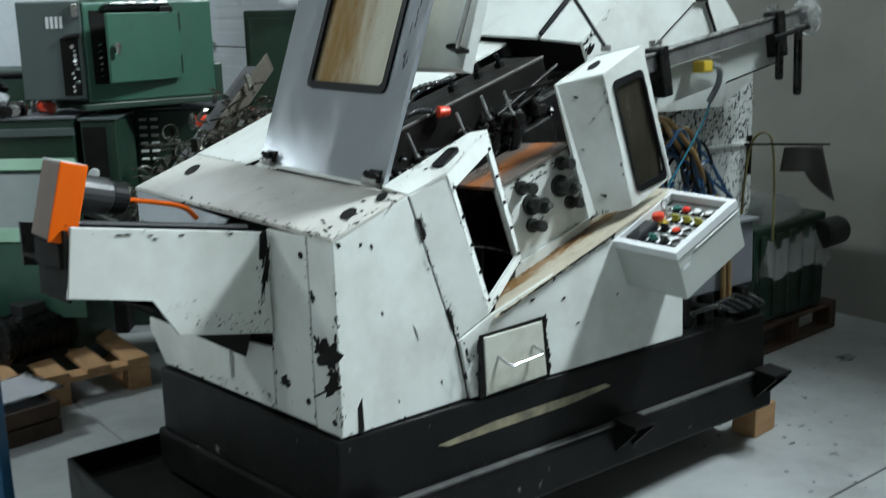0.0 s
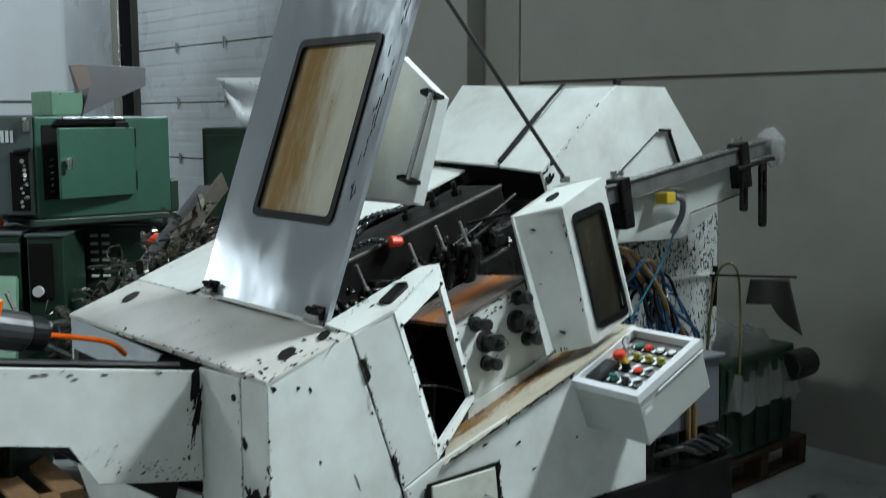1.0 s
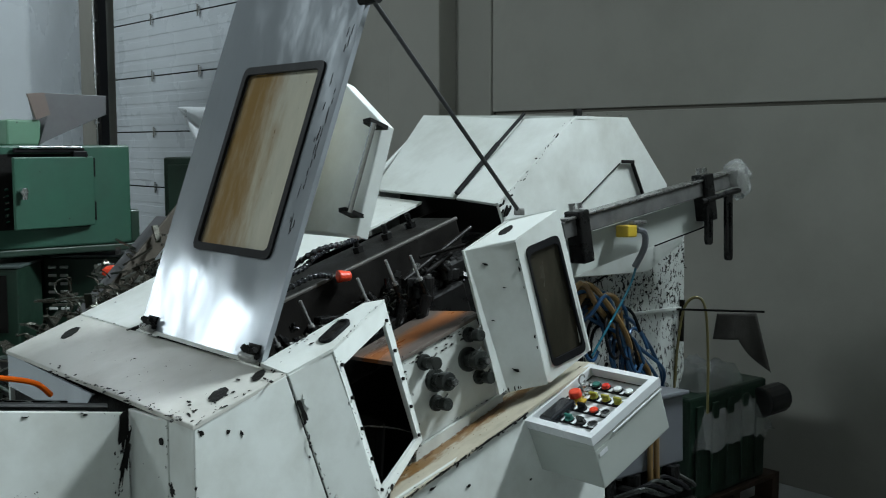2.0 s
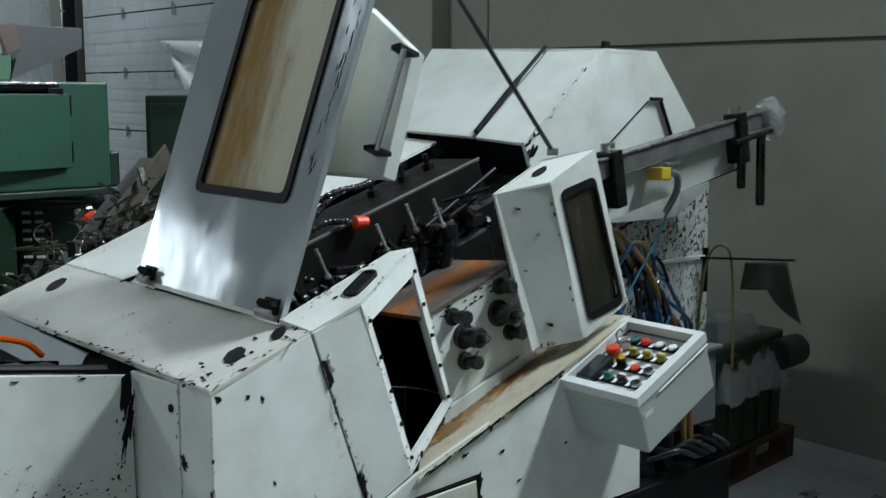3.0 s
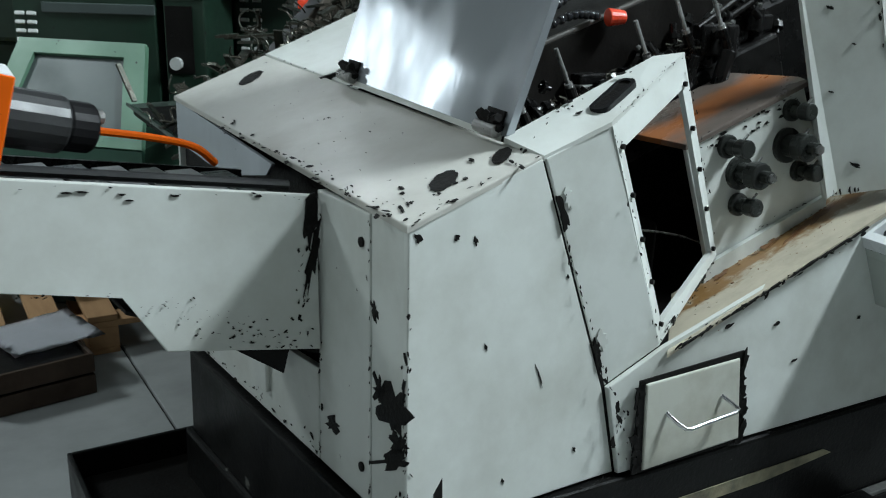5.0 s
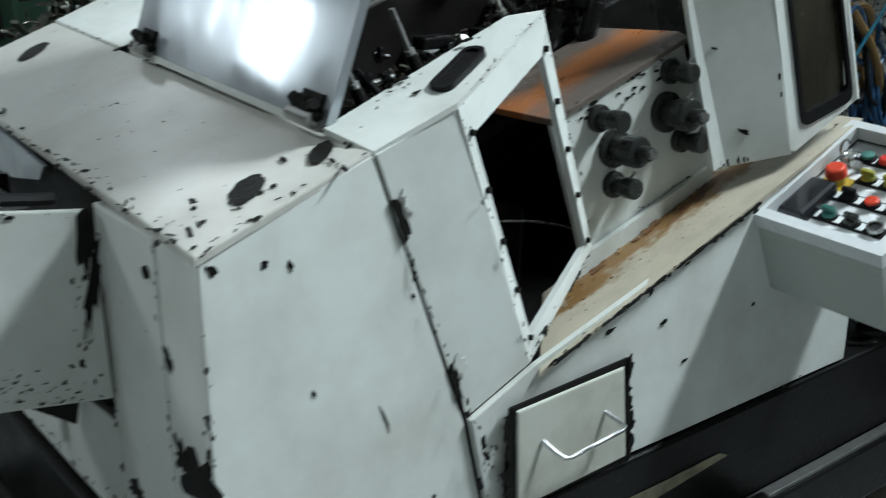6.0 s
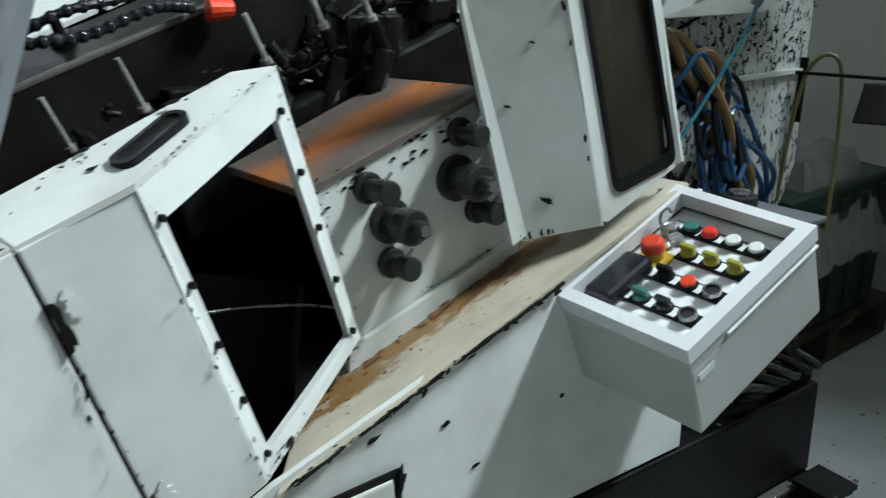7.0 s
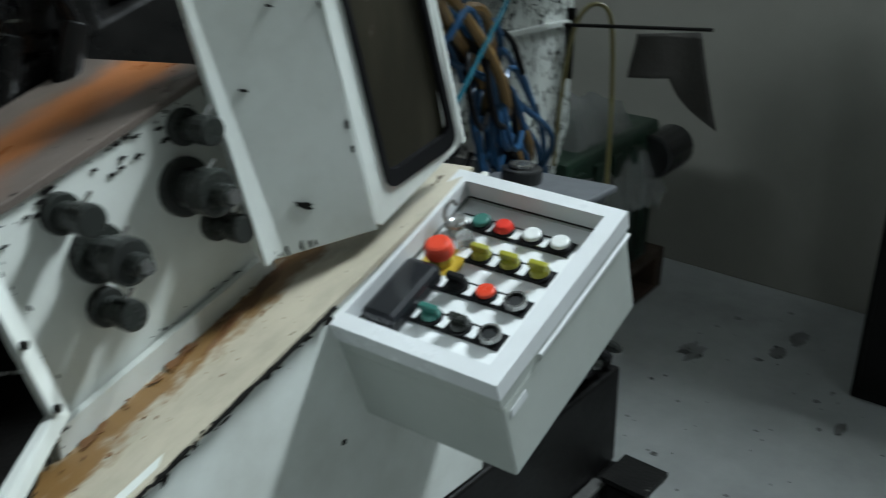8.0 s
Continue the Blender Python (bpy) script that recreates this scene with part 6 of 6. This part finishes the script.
# ---- green machines behind ----
def green_machine():
    """Large green lathe, in line with the hall: head cabinet with a door ajar, a flat flank, a hopper on top."""
    m = Matrix.Translation((-1.363, 5.463, 0)) @ pose(0, 0, 0, 0, 0, 39)
    mach = thing("green_machine", m, "large green machine tool with a cabinet door ajar", "machine tool")
    flank = m.inverted() @ Matrix.Translation((-1.735, 5.16, 0)) @ pose(0, 0, 0, 0, 0, 1)
    side_panel = part("side_panel", box((-0.31, 0.0, 1.205), (-0.004, 0.36, 1.672), 0.008, m=flank), GREEN_GREY, mach, "grey-green side panel")
    # flat black patch, the dark of the slot painted on
    part("slot", box((-0.110, -0.004, 1.225), (-0.025, -0.0005, 1.500), 0.001, m=flank), GRIME_SHADE, side_panel)
    rng = random.Random(4)
    for k in range(11):
        c = flank @ Vector((-0.055 + rng.uniform(-0.012, 0.012), -0.006, 1.245 + k * 0.021))
        part("fitting", rod(c, c + Vector((rng.uniform(-0.006, 0.006), -0.018, 0.004)), rng.uniform(0.006, 0.011), 8), CHROME, side_panel)
    # number stencil, kept as plain bars
    for k in range(4):
        part("stencil_bar", box((-0.170 + k * 0.022, -0.003, 1.545), (-0.156 + k * 0.022, -0.0005, 1.600), 0, m=flank), RIM, side_panel)
    part("side_latch", box((-0.040, -0.02, 1.595), (-0.006, -0.0005, 1.660), 0.006, m=flank), STEEL, side_panel)
    part("pipe", rod(flank @ Vector((-0.085, -0.012, 1.50)), flank @ Vector((-0.015, -0.012, 1.51)), 0.012, 10), GRIME_SHADE, side_panel)
    cabinet = part("cabinet", box((-0.474, 0.0, 1.185), (0.200, 0.45, 1.666), 0.010), GREEN, mach)
    # opening is a flat black patch with the shade inside painted on
    part("opening", box((-0.440, -0.004, 1.275), (-0.012, -0.0005, 1.625), 0), GRIME_SHADE, cabinet)
    for k in range(6):
        part("terminal", rod((-0.415, -0.012, 1.31 + k * 0.03), (-0.395, -0.006, 1.315 + k * 0.03), 0.007, 8), CHROME, cabinet)
    swing = Matrix.Translation((0, -0.012, 0)) @ pose(0, 0, 0, 0, 0, 13)
    door = part("door", box((-0.420, -0.022, 1.282), (-0.002, -0.002, 1.612), 0.005, m=swing), GREEN, mach, "green sheet door standing ajar")
    part("knob", rod(swing @ Vector((-0.385, -0.050, 1.455)), swing @ Vector((-0.385, -0.022, 1.455)), 0.018, 14, bevel=0.004), CHROME, door)
    part("latch", box((-0.400, -0.062, 1.42), (-0.380, -0.045, 1.475), 0.004, m=swing), CHROME, door)
    for z in (1.35, 1.56):
        part("hinge", rod((0.006, -0.016, z - 0.045), (0.006, -0.016, z + 0.045), 0.010, 10), GRIME_SHADE, door)
    rail = part("top_rail", box((-0.370, -0.035, 1.632), (-0.040, -0.010, 1.654), 0.004), RUBBER, mach)
    part("rail_end", box((-0.100, -0.045, 1.605), (-0.030, -0.005, 1.640), 0.006), RUBBER, rail)
    part("rail_rod", rod((-0.35, -0.040, 1.657), (-0.06, -0.040, 1.657), 0.008, 8), CHROME, rail)
    part("ledge", box((-0.50, -0.015, 1.150), (0.26, 0.45, 1.183), 0.006), GREEN_DARK, mach)
    part("side_box", box((0.202, 0.02, 1.184), (0.252, 0.42, 1.345), 0.008), GREEN_DARK, mach)
    part("column", box((-0.25, 0.42, 0.0), (0.20, 0.80, 1.148), 0.01), GREEN_DARK, mach)
    part("riser", box((-0.378, 0.03, 1.667), (-0.222, 0.30, 1.785), 0.008), GREEN_PALE, mach, "pale green riser")
    hopper = part("hopper", plate([(-0.235, 0.02, 1.668), (-0.17, 0.02, 1.70), (0.095, 0.02, 1.815), (0.097, 0.02, 1.905), (-0.215, 0.02, 1.912), (-0.19, 0.02, 1.80)], 0.20, back=(0, 1, 0), bevel=0.003), GREY_SHEET, mach, "grey sheet-metal hopper")
    part("mouth", plate([(-0.285, 0.012, 1.905), (-0.205, 0.012, 1.912), (-0.180, 0.012, 1.810), (-0.245, 0.012, 1.785)], 0.016, back=(0, 1, 0)), TAUPE, hopper)


def vented_unit(x, y, z0, w, d, h, label, vents, group="green cabinets"):
    ob = thing("vented_cabinet", Matrix.Translation((x, y, 0)) @ pose(0, 0, 0, 0, 0, 3), label, "cabinet", group)
    part("body", box((0, 0, z0), (w, d, z0 + h), 0.008), GREEN_DARK, ob)
    part("top_sheet", box((-0.008, -0.008, z0 + h + 0.0005), (w + 0.008, d, z0 + h + 0.014), 0.003), TANK if w > 0.5 else GREEN_GREY, ob)
    for col, row in vents:
        lv = box((-0.020, -0.013, -0.007), (0.020, 0.0, 0.008), 0.003, m=pose(col, -0.003, row, -25))
        part("louvre", lv, IVORY, ob)
    part("stand", box((0.05, 0.08, 0.0), (w - 0.05, d - 0.05, z0 - 0.0005), 0.01), GRIME_SHADE, ob)
    return ob


green_machine()
vented_unit(-1.665, 5.61, 0.575, 0.50, 0.30, 0.53, "dark green cabinet with white louvres under the machine", [(0.05 + c * 0.058, 1.055 - r * 0.042) for c in range(2) for r in range(6)])
low = vented_unit(-2.41, 5.10, 0.595, 0.60, 0.45, 0.52, "dark green low cabinet with louvres and a pale lid", [(0.035 + c * 0.05, 1.025 - r * 0.035) for c in range(2) for r in range(6)])
part("lid_edge", box((0.13, -0.012, 1.035), (0.60, 0.0, 1.075), 0.003), GREEN_GREY, low)
side = vented_unit(-1.78, 5.13, 0.645, 0.17, 0.36, 0.46, "dark green open-fronted box", [])
# black patch paints the shaded inside, the white disc a highlight
part("open_front", box((0.01, -0.006, 0.81), (0.12, 0.0, 1.075), 0), GRIME_SHADE, side)
part("glint", rod((0.05, -0.03, 0.85), (0.05, -0.006, 0.85), 0.025, 12), IVORY, side)
scrap_lot("machine_fitting", "small steel fitting lying on the cabinet lid", "fitting", (0.33, 3.33, 1.130), 5, (0.16, 0.10), (STEEL, DARK, ORANGE_RED, DARK), 4)


def green_frame():
    """Pale green tilted guard with a dark pane."""
    ob = thing("tilted_guard", Matrix.Translation((-2.27, 4.55, 0.0)) @ pose(0, 0, 0, 0, 0, -4), "pale green tilted guard with a dark pane", "guard")
    tilt = pose(0, 0, 0.645, -38, 0, 0)
    o = [tilt @ Vector(p) for p in ((0, 0, 0), (0.66, 0, 0), (0.56, 0, 0.42), (0.04, 0, 0.42))]
    i = [tilt @ Vector(p) for p in ((0.09, 0, 0.07), (0.56, 0, 0.07), (0.49, 0, 0.36), (0.12, 0, 0.36))]
    part("frame", ring(o, i, 0.03), GREEN_PALE, ob)
    part("pane", plate([p + Vector((0, 0.012, -0.012)) for p in i], 0.008), GREEN_GREY, ob)
    part("skirt", plate([(0, 0.0, 0.30), (0.66, 0.0, 0.30), (0.66, 0.0, 0.637), (0, 0.0, 0.637)], 0.02, back=(0, 1, 0)), GREEN, ob)
    part("stand", box((0.05, 0.05, 0), (0.60, 0.45, 0.625), 0.01), GREEN_DARK, ob)


green_frame()


def far_cabinet():
    ob = thing("switch_cabinet", Matrix.Translation((-1.045, 5.6, 0)), "tall dark green switch cabinet", "cabinet", "green cabinets")
    part("body", box((0, 0, 0.06), (0.75, 0.45, 1.605), 0.008), GREEN_DARK, ob)
    part("door", box((0.02, -0.014, 0.10), (0.73, -0.0005, 1.57), 0.005), GREEN_DARK, ob)
    part("plinth", box((0.02, 0.02, 0), (0.73, 0.43, 0.0595), 0.004), GRIME_SHADE, ob)
    sheet = thing("plastic_sheet", Matrix.Translation((-0.955, 5.55, 1.612)), "milky plastic sheet draped on the switch cabinet", "sheet")
    bm = bmesh.new()
    grid = []
    for i in range(13):
        t = i / 12
        grid.append([bm.verts.new((t * 0.34, 0.05 * noise.noise(Vector((t * 4, j * 0.4, 1))), 0.24 * (1 - j / 7) + (j / 7) * (0.24 * (1 - min(1, t / 0.36)) if t < 0.36 else 0.0))) for j in range(8)])
    for i in range(12):
        for j in range(7):
            bm.faces.new((grid[i][j], grid[i + 1][j], grid[i + 1][j + 1], grid[i][j + 1]))
    bmesh.ops.remove_doubles(bm, verts=bm.verts, dist=0.002)
    bmesh.ops.solidify(bm, geom=bm.faces[:], thickness=0.002)
    part("film", bm, FOIL, sheet, smooth=True)
    white = thing("white_silo", Matrix.Translation((-2.95, 6.9, 0)), "tall pale white-painted enclosure", "enclosure")
    part("body", box((-0.9, 0, 0.0), (0.80, 1.0, 3.4), 0.02), SHUTTER, white)
    part("seam", box((-0.9, -0.004, 1.75), (0.8, -0.0005, 1.765), 0), GREY_SHEET, white)
    post = thing("blue_post", Matrix.Translation((-1.345, 2.90, 0)), "blue painted steel post", "post")
    part("tube", box((-0.12, 0, 0.012), (0.025, 0.07, 0.70), 0.006), BLUE_PAINT, post)
    part("foot", box((-0.14, -0.02, 0.0), (0.04, 0.09, 0.012), 0.002), BLUE_PAINT, post)
    guard = thing("yellow_guard", Matrix.Translation((-2.52, 4.95, 0)), "dirty yellow steel guard rail", "guard rail")
    part("post", box((-0.20, 0, 0), (0.10, 0.08, 0.80), 0.008), YELLOW_PAINT, guard)
    part("rail", box((-1.4, 0.01, 0.62), (-0.201, 0.07, 0.74), 0.008), YELLOW_PAINT, guard)


far_cabinet()


def dark_machine_row():
    """Rest of the machine row behind, mostly in the dark."""
    ob = thing("machine_row", Matrix.Translation((-3.6, 6.1, 0)), "dark green machines standing in a row", "machine tool", "green machines")
    part("head", box((0.9, -0.95, 0.9), (1.28, -0.3, 1.14), 0.02), GREEN_DARK, ob)
    part("head_stand", box((0.92, -0.9, 0.0), (1.26, -0.35, 0.8995), 0.02), GREEN_DARK, ob)
    part("bed", box((0, 0, 0), (1.9, 0.7, 0.95), 0.02), GREEN_DARK, ob)
    part("stock", box((0.2, 0.1, 0.951), (1.2, 0.6, 1.30), 0.02), GREEN_DARK, ob)
    part("rail", rod((-0.2, -0.08, 1.28), (1.45, -0.08, 1.28), 0.02, 10), RUBBER, ob)
    part("leg", rod((1.42, -0.08, 0.9), (1.42, -0.08, 1.30), 0.03, 10), RUBBER, ob)
    fill = thing("machine_bed", Matrix.Translation((-1.75, 5.05, 0)), "low dark machine bed under the cabinets", "machine bed", "green machines")
    part("bed", box((0, 0.3, 0), (1.5, 0.9, 0.55), 0.02), GREEN_DARK, fill)
    part("shelf", box((0.55, 0.10, 1.02), (1.45, 0.60, 1.06), 0.006), TAUPE, fill)
    part("shelf_leg", box((0.60, 0.3, 0.5505), (0.70, 0.5, 1.0195), 0.004), GREEN_DARK, fill)
    part("shelf_leg", box((1.25, 0.3, 0.5505), (1.35, 0.5, 1.0195), 0.004), GREEN_DARK, fill)


dark_machine_row()


def parts_heap():
    """Oily machine parts heaped on the machine row, with a crumpled plastic bag."""
    rng = random.Random(23)
    heap = thing("parts_heap", Matrix.Translation((-2.52, 5.50, 1.141)), "heap of dark oily machine parts and bright fittings", "machine parts", kind="stuff")
    for name, mat, count, big in (("dark_parts", DARK, 70, 0.075), ("steel_parts", STEEL, 22, 0.035), ("green_parts", GREEN_DARK, 12, 0.07)):
        bm = bmesh.new()
        for k in range(count):
            x, y = rng.uniform(-0.17, 0.17), rng.uniform(-0.28, 0.18)
            z = 0.02 + rng.random() * 0.24 * (1 - abs(x) / 0.30)
            s = rng.uniform(0.3, 1.0) * big
            turn = pose(x, y, z, rng.uniform(-40, 40), rng.uniform(-40, 40), rng.uniform(0, 180))
            if k % 3:
                box((-s, -s * 0.4, -s * 0.3), (s, s * 0.4, s * 0.3), 0.003, bm, turn)
            else:
                rod(turn @ Vector((-s, 0, 0)), turn @ Vector((s, 0, 0)), s * 0.35, 12, bm=bm)
        part(name, bm, mat, heap)
    for x, y, z, r, seed in ((-2.43, 5.22, 1.385, 0.060, 1.0), (-2.18, 5.20, 1.215, 0.038, 7.0)):
        bag = thing("plastic_bag", Matrix.Translation((x, y, z)), "small crumpled white plastic bag on the parts", "bag", "crumpled bags")
        bm = bmesh.new()
        bmesh.ops.create_icosphere(bm, subdivisions=3, radius=r)
        for v in bm.verts:
            v.co *= 1 + 0.45 * noise.noise(v.co * (2.0 / r) + Vector((seed, 0, 0)))
            v.co.z *= 0.8
        part("bag", bm, FOIL, bag)


parts_heap()
scrap_lot("machine_fitting", "small steel or orange fitting lying on a shelf", "fitting", (1.20, 2.62, 1.062), 9, (0.28, 0.12), (DARK, ORANGE_RED, STEEL, TAUPE), 9)


def wrapped_machine():
    ob = ROOM @ pose(2.58, 0.62, 0, 0, 0, 3)
    # pallet wood darkened to carry the shade beside the wall
    pallet(ob @ Matrix.Diagonal((0.62, 0.9, 1, 1)), "pallet under a wrapped machine, colour darkened for shade", "pallets", WOOD_DARK)
    unit = thing("wrapped_pump", ob @ pose(0.02, 0.02, 0.1415), "grey-green pump unit under clear plastic film", "pump unit")
    part("body", box((0, 0, 0), (0.62, 0.60, 0.46), 0.015), GREEN_DARK, unit)
    for k in range(5):
        part("rib", box((0.04 + k * 0.12, -0.012, 0.03), (0.09 + k * 0.12, 0.0, 0.42), 0.004), GREEN_DARK, unit)
    part("motor", rod((0.52, -0.02, 0.36), (0.70, -0.02, 0.36), 0.07, 18, bevel=0.01), MOTOR, unit)
    bm = bmesh.new()
    got = bmesh.ops.create_grid(bm, x_segments=26, y_segments=26, size=0.5)["verts"]
    for v in got:
        x, y = v.co.x, v.co.y
        r = max(abs(x), abs(y))
        z = 0.555 - max(0.0, r - 0.27) * 1.3 + 0.035 * noise.noise(Vector((x * 9, y * 9, 0))) + 0.02 * noise.noise(Vector((x * 21, y * 21, 4)))
        v.co = Vector((0.30 + x * 0.56, 0.22 + y * 0.58, z - 0.02))
    bmesh.ops.solidify(bm, geom=bm.faces[:], thickness=0.002)
    part("film", bm, FILM, unit, "crumpled clear film")


wrapped_machine()
cab = thing("green_cupboard", ROOM @ pose(2.98, -0.09, 0, 0, 0, 0), "black-green steel cupboard with a pale top", "cupboard")
part("body", box((0, -0.9, 0.0), (0.5, 0, 1.06), 0.008), BASE, cab)
part("top", box((-0.01, -0.91, 1.0605), (0.51, 0.008, 1.085), 0.004), RIM, cab)
part("door", box((-0.012, -0.88, 0.04), (-0.0005, -0.02, 1.03), 0.004), BASE, cab)
